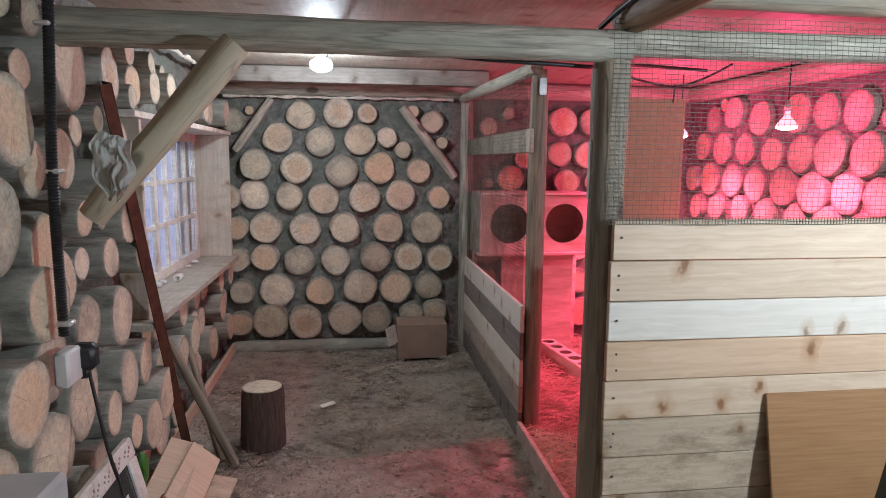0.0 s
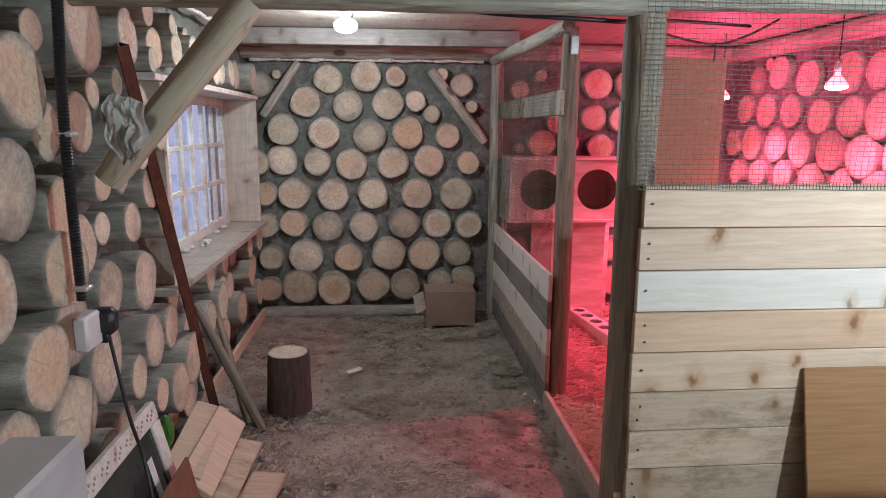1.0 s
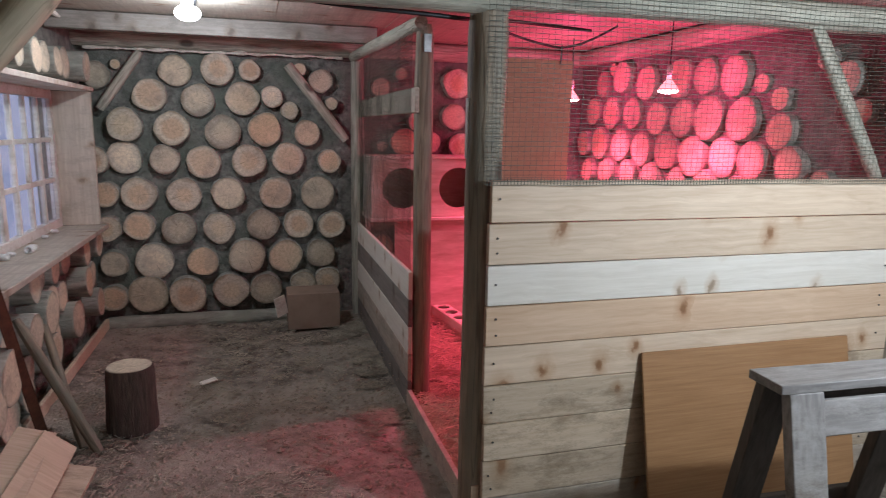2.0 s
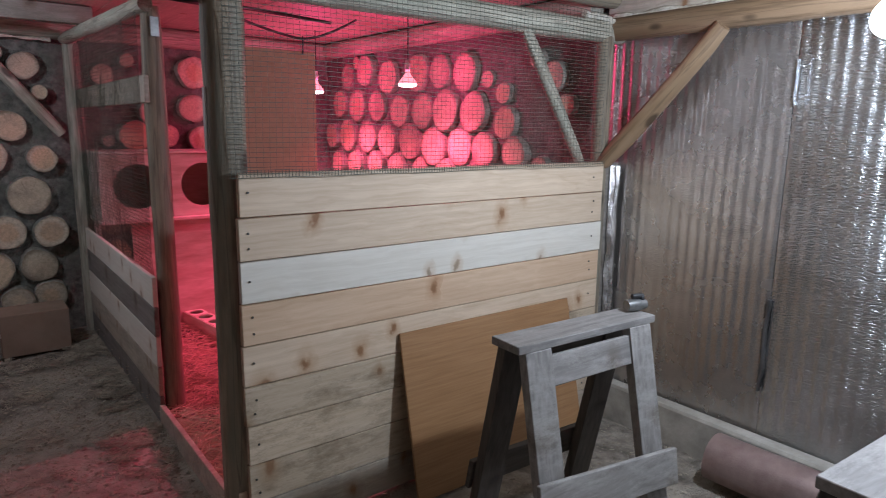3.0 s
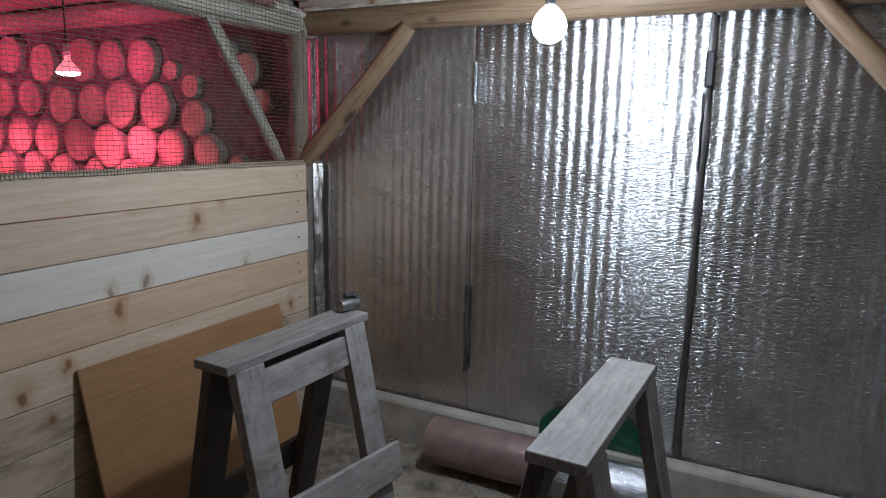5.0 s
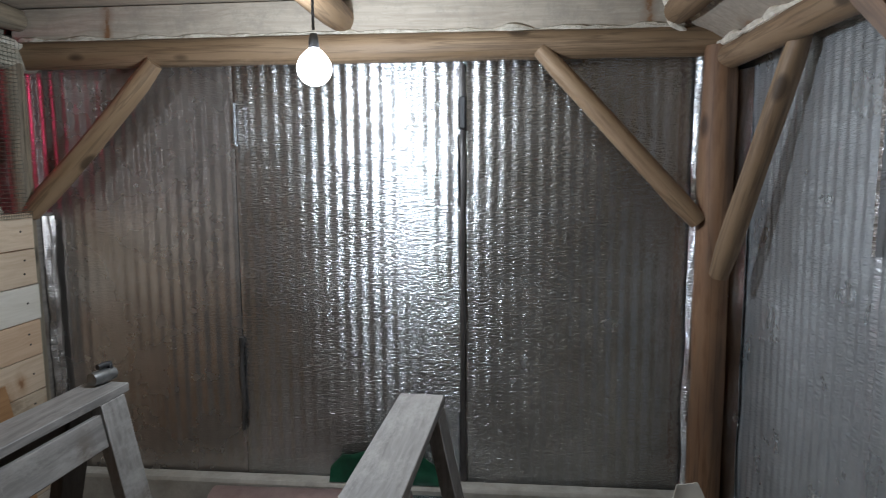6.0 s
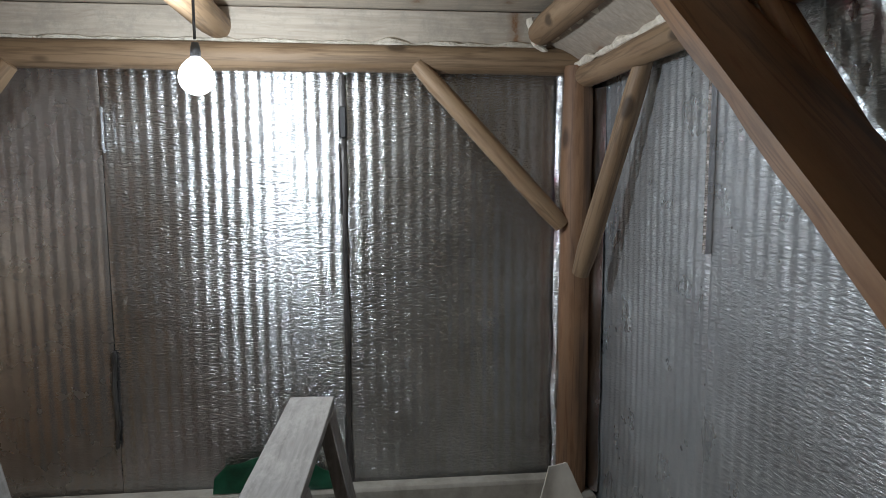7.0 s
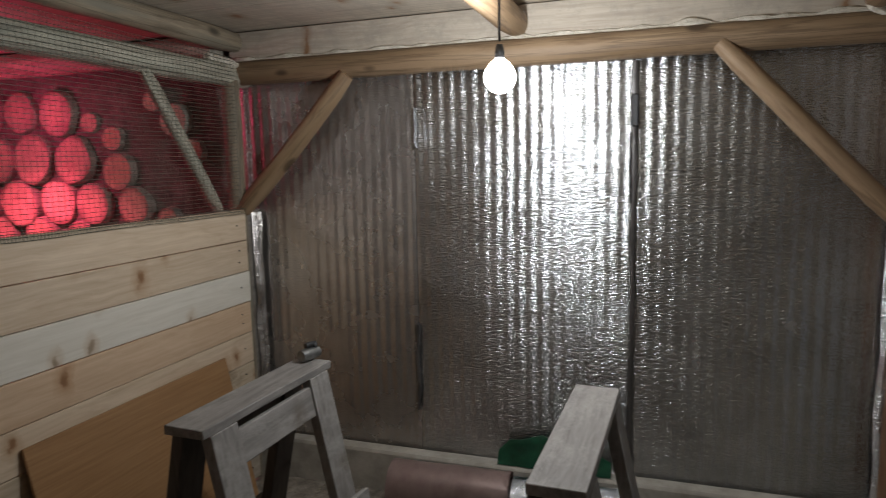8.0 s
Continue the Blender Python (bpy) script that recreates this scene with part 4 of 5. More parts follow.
bm = box((-0.05, -0.022, -0.006), (0.05, 0.022, 0.006), 0.004)
solid("wood_chip", bm, M_WHITEWOOD, "pale splinter of wood lying on dirt floor", "wood chip", m=pose(-0.565, 3.12, 0.012, 4, -5, 25))

t = thing("cardboard_box", (-0.06, 4.06, 0), "small brown cardboard box with an open flap", "box")
part("carton", box((0, 0, 0), (0.39, 0.27, 0.275), 0.003), M_CARD, t)
part("flap", box((-0.10, -0.004, 0), (0, 0.004, 0.15), 0.001, pose(0, 0, 0.14, 0, -12, 38)), M_WHITEWOOD, t, "folded open pale flap")


def wall_log(name, a, b, r, material, label):
    return log_beam(name, a, b, r, r * 0.9, material, label, "log", 0.0, 0.10)


wall_log("plinth_log", (-1.38, 4.48, 0.0), (-0.02, 4.47, 0.005), 0.065, M_BARK, "half-buried log along the foot of wall")
solid("base_board_west", box((-1.385, 2.6, -0.01), (-1.36, 4.42, 0.07), 0.004), M_PINE, "narrow board along the foot of the wall", "baseboard", "structure")
bm = box((EAST - 0.10, SOUTH + 0.1, -0.03), (EAST - 0.012, 1.40, 0.185), 0.012)
solid("plinth_east", bm, M_CONCRETE, "pale rough plinth under the foil wall", "plinth", "structure")
solid("plinth_south", box((WEST + 0.2, SOUTH + 0.012, -0.03), (EAST - 0.11, SOUTH + 0.08, 0.15), 0.012), M_CONCRETE, "pale rough plinth under the foil wall", "plinth", "structure")

# foil seams
for y, w, z0, z1, m in ((-0.462, 0.011, 0.19, 1.94, M_SEAM), (0.506, 0.006, 0.38, 0.80, M_SEAM)):
    strip = sheet(2, 30, lambda u, v: (EAST - 0.022 - 0.004 * math.sin(u * math.pi) - 0.006 * rnoise(v * 5, y, 1), y + w * (u - 0.5) * (2 + 1.3 * rnoise(v * 11, y, 6)) + 0.009 * rnoise(v * 3.5, y, 3), z0 + (z1 - z0) * v))
    ext = bmesh.ops.extrude_face_region(strip, geom=strip.faces[:])
    bmesh.ops.translate(strip, verts=[g for g in ext["geom"] if isinstance(g, bmesh.types.BMVert)], vec=(0.02, 0, 0))
    bmesh.ops.recalc_face_normals(strip, faces=strip.faces[:])
    solid("seam_strip", strip, m, "dark vertical joint between foil sheets", "trim", "structure")
for y, z0, z1 in ((-0.445, 1.38, 1.66), (-0.447, 0.22, 0.50), (0.490, 1.62, 1.80)):
    strip = sheet(2, 24, lambda u, v: (EAST - 0.03 - 0.005 * math.sin(u * math.pi), y + 0.007 * (u - 0.5) + 0.004 * rnoise(v * 6, y, 2), z0 + (z1 - z0) * v))
    ext = bmesh.ops.extrude_face_region(strip, geom=strip.faces[:])
    bmesh.ops.translate(strip, verts=[g for g in ext["geom"] if isinstance(g, bmesh.types.BMVert)], vec=(0.016, 0, 0))
    bmesh.ops.recalc_face_normals(strip, faces=strip.faces[:])
    solid("foil_tape", strip, M_TAPE, "strip of shiny foil tape over a joint", "tape", "structure")
strip = sheet(2, 24, lambda u, v: (1.53 + 0.014 * (u - 0.5) + 0.004 * rnoise(v * 6, 2, 2), SOUTH + 0.022 + 0.006 * math.sin(u * math.pi), 1.30 + 0.60 * v))
ext = bmesh.ops.extrude_face_region(strip, geom=strip.faces[:])
bmesh.ops.translate(strip, verts=[g for g in ext["geom"] if isinstance(g, bmesh.types.BMVert)], vec=(0, -0.02, 0))
bmesh.ops.recalc_face_normals(strip, faces=strip.faces[:])
solid("foil_tape", strip, M_TAPE, "strip of shiny foil tape over a joint", "tape", "structure")
# crumpled foil folded into the corner behind the post
for path, z0, z1 in ((((2.528, -1.36), (2.516, -1.375), (2.510, -1.395), (2.515, -1.42), (2.53, -1.44)), 0.19, 1.94), (((2.52, -1.49), (2.48, -1.50), (2.45, -1.495), (2.42, -1.507), (2.38, -1.527)), 0.16, 1.88), (((2.485, 1.345), (2.497, 1.333), (2.51, 1.338), (2.522, 1.328), (2.535, 1.332)), 0.19, 1.33)):
    def fold(u, v):
        k = min(3, int(u * 4))
        p, q, f = path[k], path[k + 1], u * 4 - k
        return (p[0] + (q[0] - p[0]) * f - 0.008 * rnoise(v * 9, u * 3, 5) - 0.006 * abs(rnoise(v * 30, u * 6, 2)), p[1] + (q[1] - p[1]) * f + 0.008 * rnoise(v * 7, u * 2, 9), z0 + (z1 - z0) * v)
    strip = sheet(8, 90, fold)
    ext = bmesh.ops.extrude_face_region(strip, geom=strip.faces[:])
    bmesh.ops.translate(strip, verts=[g for g in ext["geom"] if isinstance(g, bmesh.types.BMVert)], vec=(0.006, -0.006, 0))
    bmesh.ops.recalc_face_normals(strip, faces=strip.faces[:])
    solid("foil_fold", strip, M_FOIL_DULL if path[0][1] > 0 else M_TAPE, "crumpled strip of shiny foil beside a log post", "foil strip", "structure")
solid("black_clip", box((EAST - 0.05, -0.478, 1.68), (EAST - 0.02, -0.447, 1.81), 0.006), M_BLACK, "small black clip on the foil joint", "clip")


def foam(a, b, r, seed):
    """A lumpy bead of hardened foam between two points."""
    a, b = Vector(a), Vector(b)
    length = (b - a).length
    steps = max(6, int(length / 0.02))
    bm = bmesh.new()
    rings = []
    for k in range(steps + 1):
        z = length * k / steps
        rr = r * (0.75 + 0.9 * max(-0.5, rnoise(z * 9, seed, 0)) + 0.4 * rnoise(z * 30, seed, 4))
        rings.append([bm.verts.new((math.cos(s * math.pi / 4) * rr + 0.4 * r * rnoise(z * 7, seed, 8), math.sin(s * math.pi / 4) * rr + 0.5 * r * rnoise(z * 8, seed, 2), z)) for s in range(8)])
    for p, q in zip(rings, rings[1:]):
        for s in range(8):
            bm.faces.new((p[s], p[(s + 1) % 8], q[(s + 1) % 8], q[s]))
    bm.faces.new(rings[0][::-1]), bm.faces.new(rings[-1])
    return solid("foam_bead", bm, M_FOAM, "hardened bead of pale expanding foam", "foam", "structure", along(a, b))


foam((EAST - 0.05, 1.4, 2.058), (EAST - 0.05, SOUTH + 0.16, 2.054), 0.020, 1)
foam((EAST - 0.06, -1.425, 1.975), (0.9, -1.46, 1.972), 0.019, 2)
foam((EAST - 0.1, -1.325, 2.075), (0.9, -1.34, 2.08), 0.017, 3)
foam((EAST - 0.10, -1.23, 2.16), (EAST - 0.10, -1.26, 2.05), 0.024, 4)
foam((EAST - 0.10, -1.25, 2.06), (EAST - 0.085, -1.415, 1.96), 0.020, 9)
foam((EAST - 0.085, -1.41, 1.98), (EAST - 0.08, -1.42, 1.90), 0.030, 10)
foam((-1.4, 4.46, 2.045), (0.42, 4.46, 2.05), 0.013, 5)
foam((-1.4, 4.44, 2.185), (0.42, 4.44, 2.185), 0.012, 6)
foam((EAST - 0.10, 1.36, 2.03), (2.24, 1.36, 2.05), 0.022, 7)
foam((-1.36, 2.3, 2.14), (-1.36, 4.2, 2.15), 0.016, 8)

# ---- rolled insulation and odds along the foil wall ----
def insulation_roll(y, half, material, label, radius):
    """A loose spiral of sheet lying along the wall."""
    bm = bmesh.new()
    prof = []
    for k in range(64):
        a = k / 63 * 2 * math.pi * 2.6
        prof.append((math.cos(a) * (0.055 + 0.0085 * a / math.pi), math.sin(a) * (0.055 + 0.0085 * a / math.pi)))
    rings = [[bm.verts.new((px * (1 + 0.04 * rnoise(v * 5, px * 9, 1 + y)), v, pz * (1 + 0.03 * rnoise(v * 6, pz * 9, 2 + y)))) for px, pz in prof] for v in np.linspace(-half, half, 18).tolist()]
    for p, q in zip(rings, rings[1:]):
        for k in range(63):
            bm.faces.new((p[k], p[k + 1], q[k + 1], q[k]))
    bmesh.ops.solidify(bm, geom=bm.faces[:], thickness=0.004)
    ob = solid("insulation_roll", bm, material, label, "roll", m=pose(2.335, y, 0.1 * radius, 0, 0, 2) @ Matrix.Diagonal((radius, 1, radius, 1)))
    ob["group"] = "insulation rolls"


insulation_roll(0.29, 0.27, M_ROLL, "dull reddish roll of insulation lying on the floor", 1.13)
insulation_roll(-0.22, 0.225, M_TAPE, "shiny silver roll of insulation lying on the floor", 1.08)
bm = sheet(10, 8, lambda u, v: (0.012 * rnoise(u * 4, v * 3, 1) - 0.03 * (1 - v), -0.25 + 0.5 * u, 0.19 + (0.15 * math.sin(math.pi * (0.12 + 0.76 * u)) + 0.05 * rnoise(u * 5, 2, 0)) * v))
ext = bmesh.ops.extrude_face_region(bm, geom=bm.faces[:])
bmesh.ops.translate(bm, verts=[g for g in ext["geom"] if isinstance(g, bmesh.types.BMVert)], vec=(0.006, 0, 0))
bmesh.ops.recalc_face_normals(bm, faces=bm.faces[:])
solid("green_plastic_sheet", bm, M_GREEN, "dark green plastic sheet against the foil wall", "plastic sheet", m=pose(EAST - 0.055, -0.14, 0))
bm = sheet(8, 8, lambda u, v: (0.30 * (u - 0.5) * (1 - 0.75 * v), 0.04 * math.sin(u * 5) * (1 - v) + 0.05 * v, 0.30 * v + 0.01 * rnoise(u * 4, v * 4, 3)))
ext = bmesh.ops.extrude_face_region(bm, geom=bm.faces[:])
bmesh.ops.translate(bm, verts=[g for g in ext["geom"] if isinstance(g, bmesh.types.BMVert)], vec=(0.0, 0.006, 0))
bmesh.ops.recalc_face_normals(bm, faces=bm.faces[:])
solid("paper_sack", bm, M_PAPER, "crumpled pale paper sack by the corner post", "paper sack", m=pose(2.24, -1.34, 0.0, 0, 0, -75) @ Matrix.Diagonal((1.15, 1, 1.12, 1)))
for k in range(5):
    tube([(2.28 + 0.03 * math.sin(k * 2), -0.55 - 0.04 * k, 0.01), (2.30, -0.70 + 0.03 * k, 0.10 + 0.02 * k), (2.22 + 0.02 * k, -0.90, 0.08), (2.30, -1.02 + 0.02 * k, 0.01)], 0.006, "loose_cable", M_BLACK, None, "loose black cable lying by the foil wall", "cable")
t = thing("offcut_boards", (2.33, -0.8, 0), "pale board offcuts at the foil wall", "board")
part("board", box((-0.05, -0.30, 0.0), (0.03, 0.34, 0.045), 0.004), M_WHITEWOOD, t)

# small dark tool on the sawhorse
t = thing("clamp_tool", (1.795, 0.635, 0.84), "small dark metal tool resting on the sawhorse", "tool")
part("barrel", pole(0.085, 0.024, 0.022, 16, 4, 0.0, 0, 0, 0.003).copy(), M_STEEL, t).matrix_local = pose(-0.045, 0.02, 0.025, 0, 90, -15)
part("clip", pole(0.05, 0.011, 0.010, 12, 3, 0.0, 0, 0, 0.002), M_BLACK, t).matrix_local = pose(-0.02, 0.015, 0.058, 0, 90, -15)
part("knob", box((-0.008, -0.008, 0), (0.008, 0.008, 0.03), 0.003), M_BLACK, t).location = (0.02, 0.0, 0.03)

# ---- things along the log wall ----
t = thing("cable_conduit", (-1.235, 1.12, 0), "black corrugated conduit clipped to the log wall", "conduit")
bm = bmesh.new()
rings = []
for k in range(240):
    z = 1.03 + 1.12 * k / 239
    r = 0.0165 if k % 2 else 0.0135
    x0 = 0.012 * math.sin(z * 4.0) + 0.01
    y0 = 0.012 * math.sin(z * 6.0 + 1)
    rings.append([bm.verts.new((x0 + r * math.cos(s * math.pi / 5), y0 + r * math.sin(s * math.pi / 5), z)) for s in range(10)])
for p, q in zip(rings, rings[1:]):
    for s in range(10):
        bm.faces.new((p[s], p[(s + 1) % 10], q[(s + 1) % 10], q[s]))
part("hose", bm, M_BLACK, t)
for z in (1.92, 1.515, 1.07):
    part("clip", box((-0.012, -0.022, z - 0.007), (0.032, 0.022, z + 0.007), 0.004), M_CLIP, t, "bright metal clip")
t = thing("socket", (-1.245, 1.185, 0.92), "white surface-mounted socket with black plug", "socket")
part("casing", box((-0.03, -0.055, -0.055), (0.015, 0.045, 0.055), 0.008), M_WHITE, t)
part("plug", joined(box((-0.02, 0.03, -0.03), (0.055, 0.085, 0.055), 0.014), box((-0.01, 0.045, -0.06), (0.03, 0.075, -0.02), 0.008)), M_BLACK, t, "black rubber plug")
tube([(-1.22, 1.25, 0.87), (-1.19, 1.22, 0.76), (-1.14, 1.15, 0.64), (-1.07, 1.06, 0.56), (-1.02, 1.0, 0.35), (-1.0, 0.95, 0.02)], 0.006, "power_cable", M_BLACK, None, "thin black cable hanging from the plug", "cable")

t = thing("steel_bar", (-1.27, 2.56, 0.0), "rusty brown steel angle bar leaning on wall", "steel bar")
bm = joined(box((-0.025, -0.003, 0), (0.025, 0.003, 2.0), 0.001), box((-0.025, 0.003, 0), (-0.019, 0.05, 2.0), 0.001))
bm.transform(along((0, 0, 0), (-0.03, -0.80, 1.86), 2.6))
part("bar", bm, M_RUST, t)

for a, b, r, lab in (((-0.995, 2.365, 0.0), (-1.36, 2.60, 0.60), 0.027, "grey weathered pole leaning on wall"), ((-1.075, 2.42, 0.0), (-1.375, 3.0, 0.50), 0.022, "grey weathered pole leaning on wall")):
    length = (Vector(b) - Vector(a)).length
    solid("leaning_pole", pole(length, r, r * 0.9, 12, 10, 0.07, a[0]), M_POST, lab, "pole", m=along(a, b))

# rag over the brace's foot
def rag(u, v):
    w = 0.07 * (1 - 0.75 * max(0.0, v - 0.55) / 0.45)
    a, b = u * 3.1 + v * 1.3, v * 3.4 - u * 1.1
    fold = 0.065 * abs(rnoise(a * 1.3, b * 0.7, 2)) + 0.030 * abs(rnoise(a * 2.4, b * 1.2, 5)) + 0.004 * rnoise(a * 7, b * 5, 8)
    return (0.02 + 0.03 * math.sin(v * 2.4) + fold, (u - 0.5) * 2 * w + 0.028 * rnoise(v * 3.2, u * 2, 7), 0.12 - 0.25 * v + 0.035 * rnoise(u * 2.6, 5, v * 2) - 0.03 * abs(u - 0.5))


bm = sheet(44, 44, rag)
ext = bmesh.ops.solidify(bm, geom=bm.faces[:], thickness=0.004)
solid("rag", bm, M_CLOTH, "crumpled pale cotton rag hung on brace", "rag", m=pose(-1.095, 1.225, 1.535, 0, 0, -80) @ Matrix.Scale(0.76, 4))

t = thing("ornate_frame", (-1.07, 1.47, 0), "white carved frame around dark pane, leaning", "picture frame")
leanm = Matrix.Rotation(radians(-13), 4, "Y")
for lo, hi in (((-0.015, -0.62, 0.505), (0.015, 0.0, 0.575)), ((-0.015, -0.62, 0.0), (0.015, 0.0, 0.07)), ((-0.015, -0.07, 0.07), (0.015, 0.0, 0.505)), ((-0.015, -0.62, 0.07), (0.015, -0.55, 0.505))):
    part("rail", box(lo, hi, 0.006, leanm), M_WHITEWOOD, t)
for k in range(6):
    y = -0.07 - 0.09 * k
    bm = bmesh.new()
    for q in range(5):
        box((0.0145, y - 0.03 + 0.013 * q, 0.535 + 0.012 * math.sin(q * 2.1)), (0.0185, y - 0.021 + 0.013 * q, 0.545 + 0.014 * math.sin(q * 2.1)), 0.002, leanm, bm)
    part("carving", bm, M_PINE_GREY, t)
part("pane", box((-0.006, -0.55, 0.07), (0.004, -0.07, 0.505), 0.001, leanm), M_DARKPANE, t)
part("sticker", box((0.005, -0.17, 0.25), (0.0065, -0.13, 0.42), 0.0005, leanm), M_WHITE, t)

solid("grey_slab", box((-0.14, -0.55, 0), (0.04, 0, 0.785), 0.012), M_PAINT, "pale grey painted box standing on floor", "box", m=pose(-1.13, 0.765, 0))
solid("brown_panel", box((-0.006, -0.5, 0), (0.006, 0.0, 0.36), 0.002), M_REDBROWN, "red-brown panel leaning on the frame", "panel", m=pose(-1.00, 1.44, 0.0, 0, -12, 0))
t = None
for k, (x, y, z, ln, tilt, mt) in enumerate(((-1.17, 2.13, 0.235, 0.62, 20, M_PINE), (-1.08, 2.10, 0.20, 0.62, 40, M_PINE), (-1.00, 2.02, 0.11, 0.54, 14, M_PINE_STAINED), (-0.87, 1.86, 0.03, 0.6, 2, M_PINE))):
    ob = solid("offcut_board", box((-0.075, -ln, -0.013), (0.075, 0, 0.013), 0.003), mt, "sawn pine offcut stacked beside the log wall", "board", m=pose(x, y, z, 0, tilt, 4 - 3 * k))
    ob["group"] = "offcut boards"
bm = box((-0.08, -0.45, 0), (0.07, 0.0, 0.16), 0.01)
solid("offcut_board", bm, M_PINE_GREY, "thick pale offcut under the other boards", "board", m=pose(-1.14, 1.98, 0.0))
bm = bmesh.new()
bmesh.ops.create_icosphere(bm, subdivisions=3, radius=0.05)
for v in bm.verts:
    v.co = Vector((v.co.x * 0.5, v.co.y * 0.7, v.co.z * 1.3)) * (1 + 0.35 * rnoise(*(v.co * 30)))
M_LEAFGREEN = surface("bright_green_plastic", (0.03, 0.12, 0.012), (0.07, 0.24, 0.03), 20, rough=0.4, bump=0.2)
solid("green_bag", bm, M_LEAFGREEN, "crumpled small green plastic bag by boards", "plastic bag", m=pose(-1.22, 1.68, 0.34, 0, 0, 0))

# spiral lamp and bits on the sill
t = thing("spare_bulb", (-1.47, 3.30, 0.825), "white spiral energy-saving bulb lying on sill", "light bulb")
pts = [(0.018 * math.cos(k * 0.8), -0.03 - 0.0022 * k, 0.018 * math.sin(k * 0.8)) for k in range(30)]
tube(pts, 0.006, "spiral", M_WHITE, t)
part("cap", pole(0.06, 0.021, 0.014, 14, 3, 0, 0, 0, 0.002), M_WHITE, t).matrix_local = pose(0, -0.03, 0, -90, 0, 0)
for y, s in ((3.05, 0.03), (3.16, 0.022), (3.75, 0.02), (3.95, 0.025)):
    solid("plaster_crumb", box((-s, -s * 0.8, 0), (s, s * 0.8, s), s * 0.3), M_WHITE, "pale crumb of plaster on the sill", "crumb", m=pose(-1.54, y, 0.803, 0, 0, y * 50))

# ---- cables under the beam and in the pen ----
tube([(-0.55, 3.3, 2.185), (-0.45, 2.2, 2.18), (-0.25, 1.49, 1.945), (0.05, 1.475, 1.915), (0.35, 1.47, 1.905), (0.52, 1.50, 1.90), (0.9, 2.2, 2.03), (1.4, 2.3, 2.02)], 0.008, "ceiling_cable", M_BLACK, None, "black cable strung along the log beam", "cable")
tube([(0.50, 1.44, 2.03), (0.53, 1.3, 2.085), (0.545, 0.9, 2.10), (0.555, 0.4, 2.115), (0.565, -0.2, 2.14), (0.57, -0.5, 2.19)], 0.010, "joist_cable", M_BLACK, None, "black cable strapped along the peeled log joist", "cable")
tube([(0.55, 1.5, 1.955), (0.9, 2.5, 2.05), (1.3, 2.72, 2.0), (1.55, 2.76, 1.98), (1.78, 2.7, 2.12)], 0.007, "pen_cable", M_BLACK, None, "black cable hung under the pen ceiling", "cable")
tube([(1.45, 2.73, 2.0), (1.452, 2.73, 1.95), (1.45, 2.735, 1.90)], 0.005, "hook", M_BLACK, None, "black wire hook above the panel", "hook")

# ---- pen furniture ----


def holed(w, h, d, radius, n=32):
    """A board with a round hole in its middle: width x, height z, thickness d in y."""
    bm = bmesh.new()
    loops = {}
    for y in (0, d):
        inner, outer = [], []
        for k in range(n):
            a = 2 * math.pi * k / n
            c, s = math.cos(a), math.sin(a)
            f = 1 / max(abs(c) / (w / 2), abs(s) / (h / 2))
            inner.append(bm.verts.new((radius * c, y, radius * s)))
            outer.append(bm.verts.new((f * c, y, f * s)))
        loops[y] = (inner, outer)
    for k in range(n):
        j = (k + 1) % n
        (i0, o0), (i1, o1) = loops[0], loops[d]
        bm.faces.new((i0[k], o0[k], o0[j], i0[j]))
        bm.faces.new((i1[j], o1[j], o1[k], i1[k]))
        bm.faces.new((i0[j], i1[j], i1[k], i0[k]))
        bm.faces.new((o0[k], o1[k], o1[j], o0[j]))
    bmesh.ops.recalc_face_normals(bm, faces=bm.faces[:])
    return bm


t = thing("nest_box", (0.58, 4.0, 0), "pale double nest box with round holes", "nest box")
for x in (0.225, 0.665):
    part("front", holed(0.436, 0.44, 0.018, 0.155), M_NEST, t, "pale board with a round hole").location = (x, 0, 1.075)
part("side", box((-0.012, 0, 0.855), (0.006, 0.42, 1.30)), M_NEST, t)
part("side", box((0.885, 0, 0.855), (0.903, 0.42, 1.30)), M_NEST, t)
part("divider", box((0.437, 0.02, 0.857), (0.453, 0.42, 1.292)), M_NEST, t)
part("roof", box((-0.015, -0.01, 1.297), (0.91, 0.43, 1.313)), M_NEST, t)
part("shelf", box((-0.03, -0.05, 0.83), (0.92, 0.43, 0.853)), M_NEST, t)
part("back", box((-0.012, 0.421, 0.855), (0.903, 0.435, 1.297)), M_NEST, t)
part("base_panel", box((0.17, 0.02, 0), (0.75, 0.035, 0.828)), M_NEST, t)
for x in (0.0, 0.86):
    part("leg", box((x, 0.36, 0), (x + 0.04, 0.40, 0.828)), M_NEST, t)

t = thing("feeder", (1.17, 3.68, 0.03), "pink plastic poultry feeder trough with holes", "feeder", turn=8)
for k in range(5):
    part("feeding_hole", holed(0.12, 0.15, 0.008, 0.05, 20), M_NEST, t).matrix_local = pose(0, -0.32 + 0.15 * k, 0.11, -90, 0, 0)
part("trough", joined(joined(box((-0.07, -0.40, 0.0), (-0.06, 0.36, 0.11)), box((0.06, -0.40, 0.0), (0.07, 0.36, 0.11))), joined(box((-0.06, -0.40, 0.0), (0.06, 0.36, 0.012)), joined(box((-0.06, -0.40, 0.012), (0.06, -0.39, 0.11)), box((-0.06, 0.35, 0.012), (0.06, 0.36, 0.11))))), M_NEST, t)

# latch strip and bracket on the posts
solid("latch_strip", box((0.474, 1.42, 1.42), (0.482, 1.445, 1.63), 0.002), M_WHITE, "white strip screwed to the entrance post", "latch")
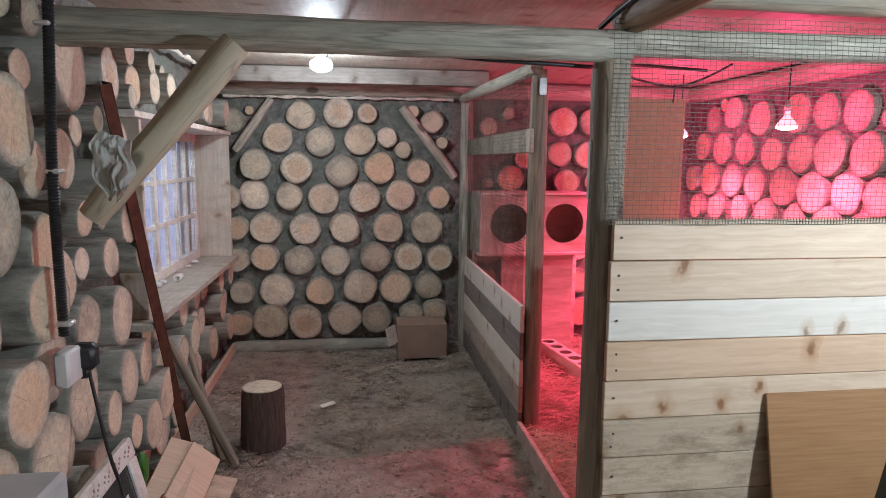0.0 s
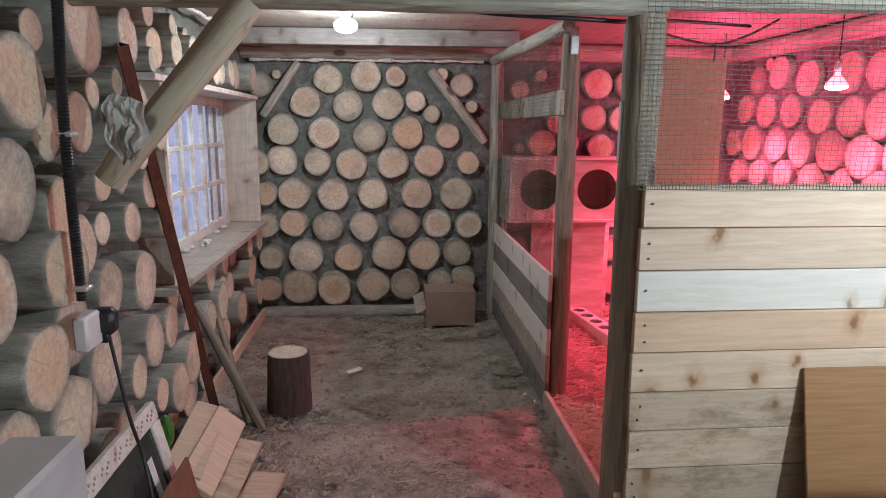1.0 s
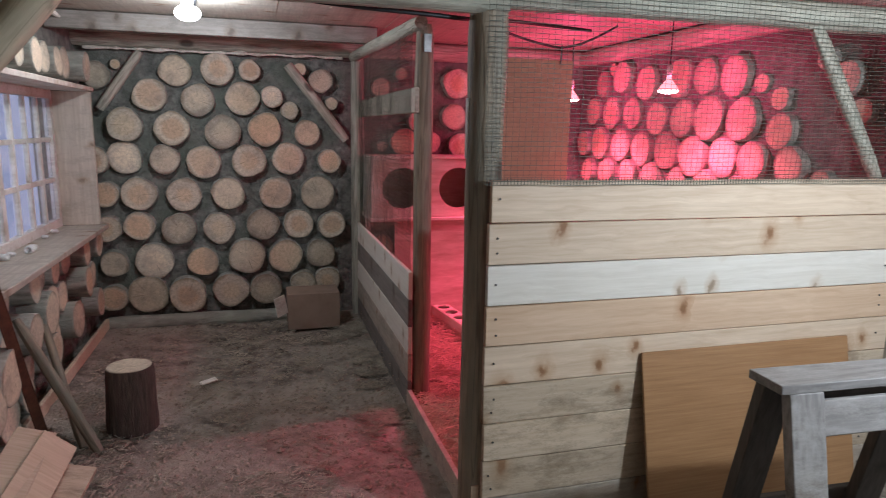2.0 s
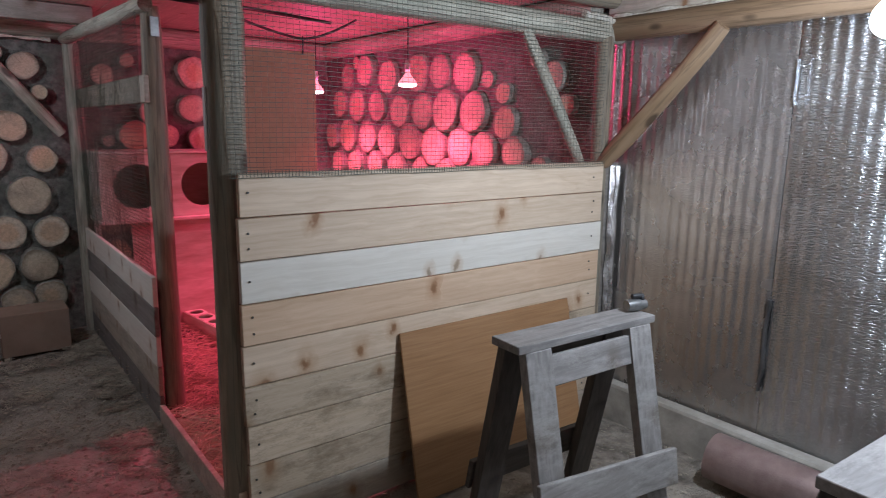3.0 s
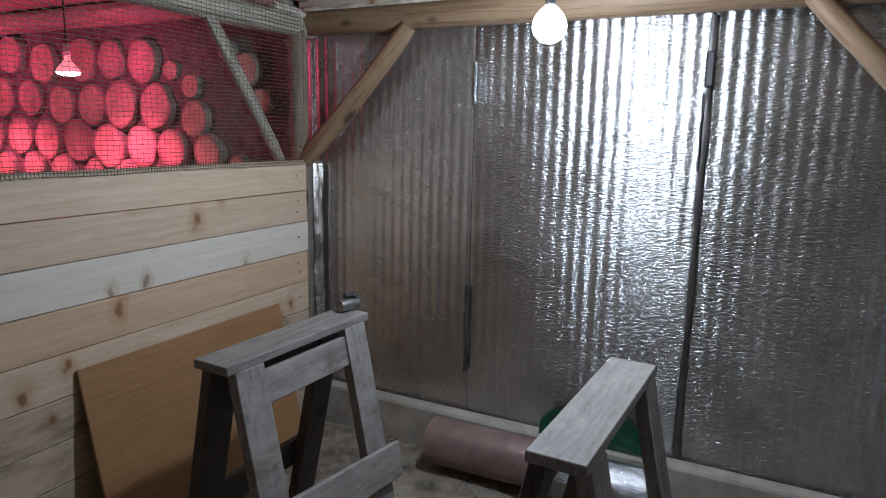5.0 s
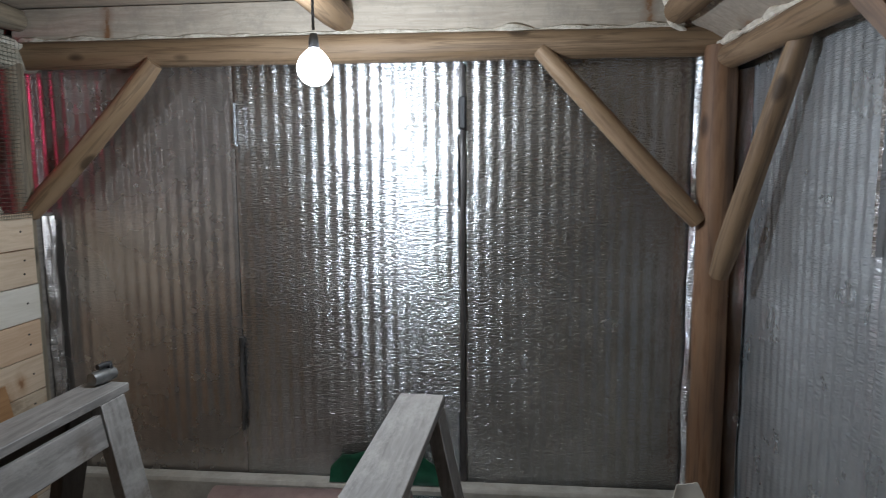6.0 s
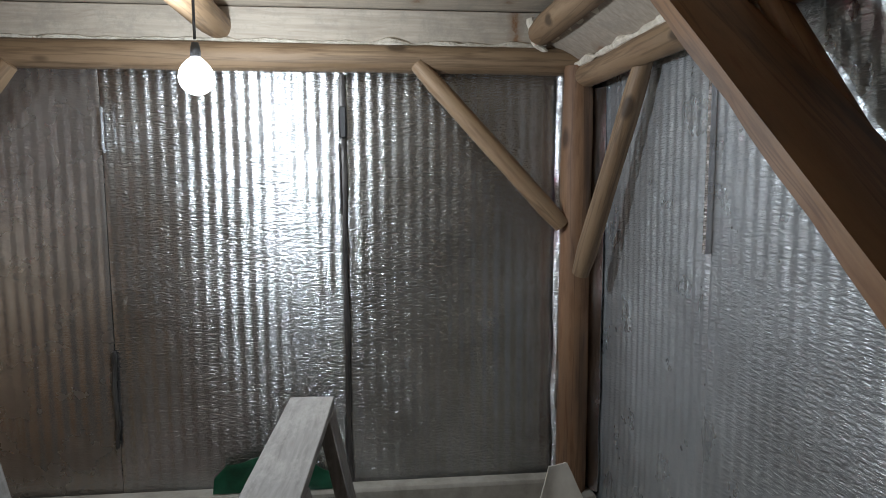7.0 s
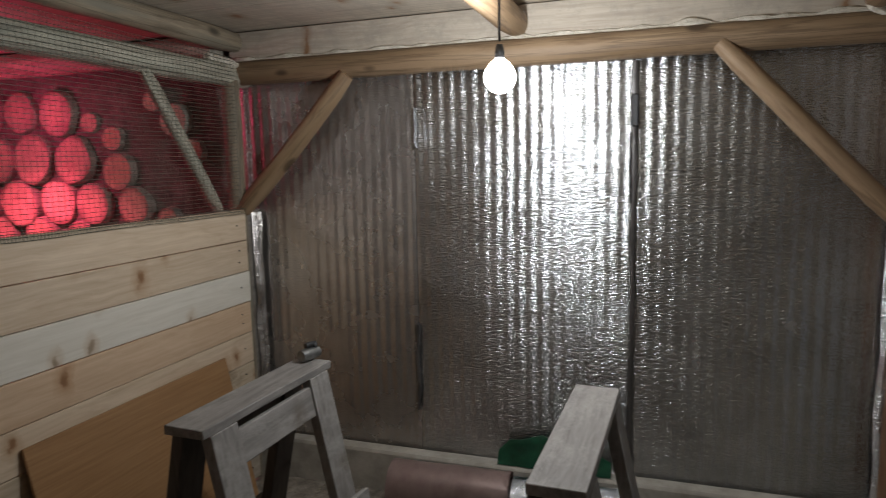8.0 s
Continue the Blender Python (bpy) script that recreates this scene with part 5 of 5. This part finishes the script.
solid("corner_bracket", box((0.585, 2.500, 1.90), (0.625, 2.508, 1.99), 0.002), M_STEEL, "perforated steel bracket on the pen post", "bracket")
solid("bark_scar", box((0.505, 1.358, 0.10), (0.535, 1.366, 0.19), 0.003), M_PINE, "pale bare patch on the post", "scar", "structure")

# screws in the boards
screw = mesh_of("screw", pole(0.003, 0.0045, 0.004, 8, 1, 0, 0, 0, 0), M_SCREW)
for k in range(9):
    for x in (0.03, 1.80):
        for dz in ((0.07,) if k % 2 == 0 else (0.05, 0.10)):
            ob = new("screw", screw)
            ob.parent = pen_front
            ob.matrix_local = pose(x + random.uniform(-0.008, 0.008), -0.0135, 1.35 - 0.15 * k - dz + random.uniform(-0.01, 0.01), 90, 0, 0)


# ---- straw and litter ----
def blades(name, count, place, length, width, material, label, category, lift=0.03):
    """Many thin three-sided stalks strewn over the ground."""
    verts, faces = [], []
    rng = np.random.RandomState(len(name) + count)
    for _ in range(count):
        x, y, z = place(rng)
        ln = length * rng.uniform(0.4, 1.2) / 2
        a, p = rng.uniform(0, 6.283), rng.normal(0, 0.22)
        d = np.array([math.cos(a) * math.cos(p), math.sin(a) * math.cos(p), math.sin(p)])
        s = np.array([-math.sin(a), math.cos(a), 0]) * width * rng.uniform(0.6, 1.3)
        c = np.array([x, y, z + lift * rng.uniform(0, 1)])
        up = np.array([0, 0, width])
        base = len(verts)
        for e in (-1, 1):
            for o in (s, -s, up):
                verts.append((c + d * ln * e + o).tolist())
        faces += [(base, base + 1, base + 4, base + 3), (base + 1, base + 2, base + 5, base + 4), (base + 2, base, base + 3, base + 5)]
    me = bpy.data.meshes.new(name)
    me.from_pydata(verts, [], faces)
    me.materials.append(material)
    return tagged(new(name, me), label, category, kind="stuff")


blades("straw_litter", 15000, lambda r: (0.56 + 1.9 * r.uniform() ** 1.5, r.uniform(1.48, 4.4), 0.02), 0.10, 0.0019, M_STRAW, "loose straw bedding on the pen floor", "straw", 0.06)


def strewn(r):
    """Litter gathers in clumps and along the partition's foot."""
    for _ in range(30):
        x, y = (0.5 - 0.35 * r.uniform() ** 2, r.uniform(2.2, 4.3)) if r.uniform() < 0.2 else (r.uniform(-1.25, 0.5), 4.3 - 3.6 * r.uniform() ** 0.8)
        if rnoise(x * 3.5, y * 3.5, 6) + 0.5 * rnoise(x * 9, y * 9, 3) > 0.12 or r.uniform() < 0.06:
            break
    return x, y, 0.004


blades("floor_litter", 11000, strewn, 0.045, 0.0018, M_LITTER, "scattered straw bits and shavings on dirt", "straw", 0.008)
blades("wood_shavings", 700, lambda r: (r.uniform(0.6, 2.4), r.uniform(-1.3, 1.25), 0.0), 0.035, 0.0018, M_LITTER, "scattered shavings around the sawhorses", "shavings", 0.008)


def clods(name, count, place, size, material, label):
    """Small uneven crumbs of earth and sawdust lying on the ground."""
    verts, faces = [], []
    rng = np.random.RandomState(count)
    ico = ((0, 0, 1), (0.9, 0, 0.2), (0.28, 0.85, 0.2), (-0.72, 0.52, 0.2), (-0.72, -0.52, 0.2), (0.28, -0.85, 0.2), (0, 0, -0.4))
    tri = ((0, 1, 2), (0, 2, 3), (0, 3, 4), (0, 4, 5), (0, 5, 1), (6, 2, 1), (6, 3, 2), (6, 4, 3), (6, 5, 4), (6, 1, 5))
    for _ in range(count):
        x, y = place(rng)
        s = size * rng.uniform(0.3, 1.0) ** 2
        base = len(verts)
        for v in ico:
            verts.append((x + v[0] * s * rng.uniform(0.6, 1.3), y + v[1] * s * rng.uniform(0.6, 1.3), ground((x + 1.9) / 4.8, (y + 1.9) / 6.8)[2] + v[2] * s * 0.6))
        faces += [tuple(base + k for k in f) for f in tri]
    me = bpy.data.meshes.new(name)
    me.from_pydata(verts, [], faces)
    me.materials.append(material)
    return tagged(new(name, me), label, "soil", kind="stuff")


M_CRUMB = surface("dry_crumbs", (0.17, 0.14, 0.105), (0.40, 0.345, 0.27), 30, bump=0.3)
clods("earth_crumbs", 8000, lambda r: (r.uniform(-1.3, 0.5), 4.4 - 3.9 * r.uniform()), 0.019, M_CRUMB, "dry crumbs of earth and sawdust")
clods("yard_crumbs", 2200, lambda r: (r.uniform(0.55, 2.45), r.uniform(-1.4, 1.3)), 0.014, M_CRUMB, "dry crumbs of earth near the sawhorses")
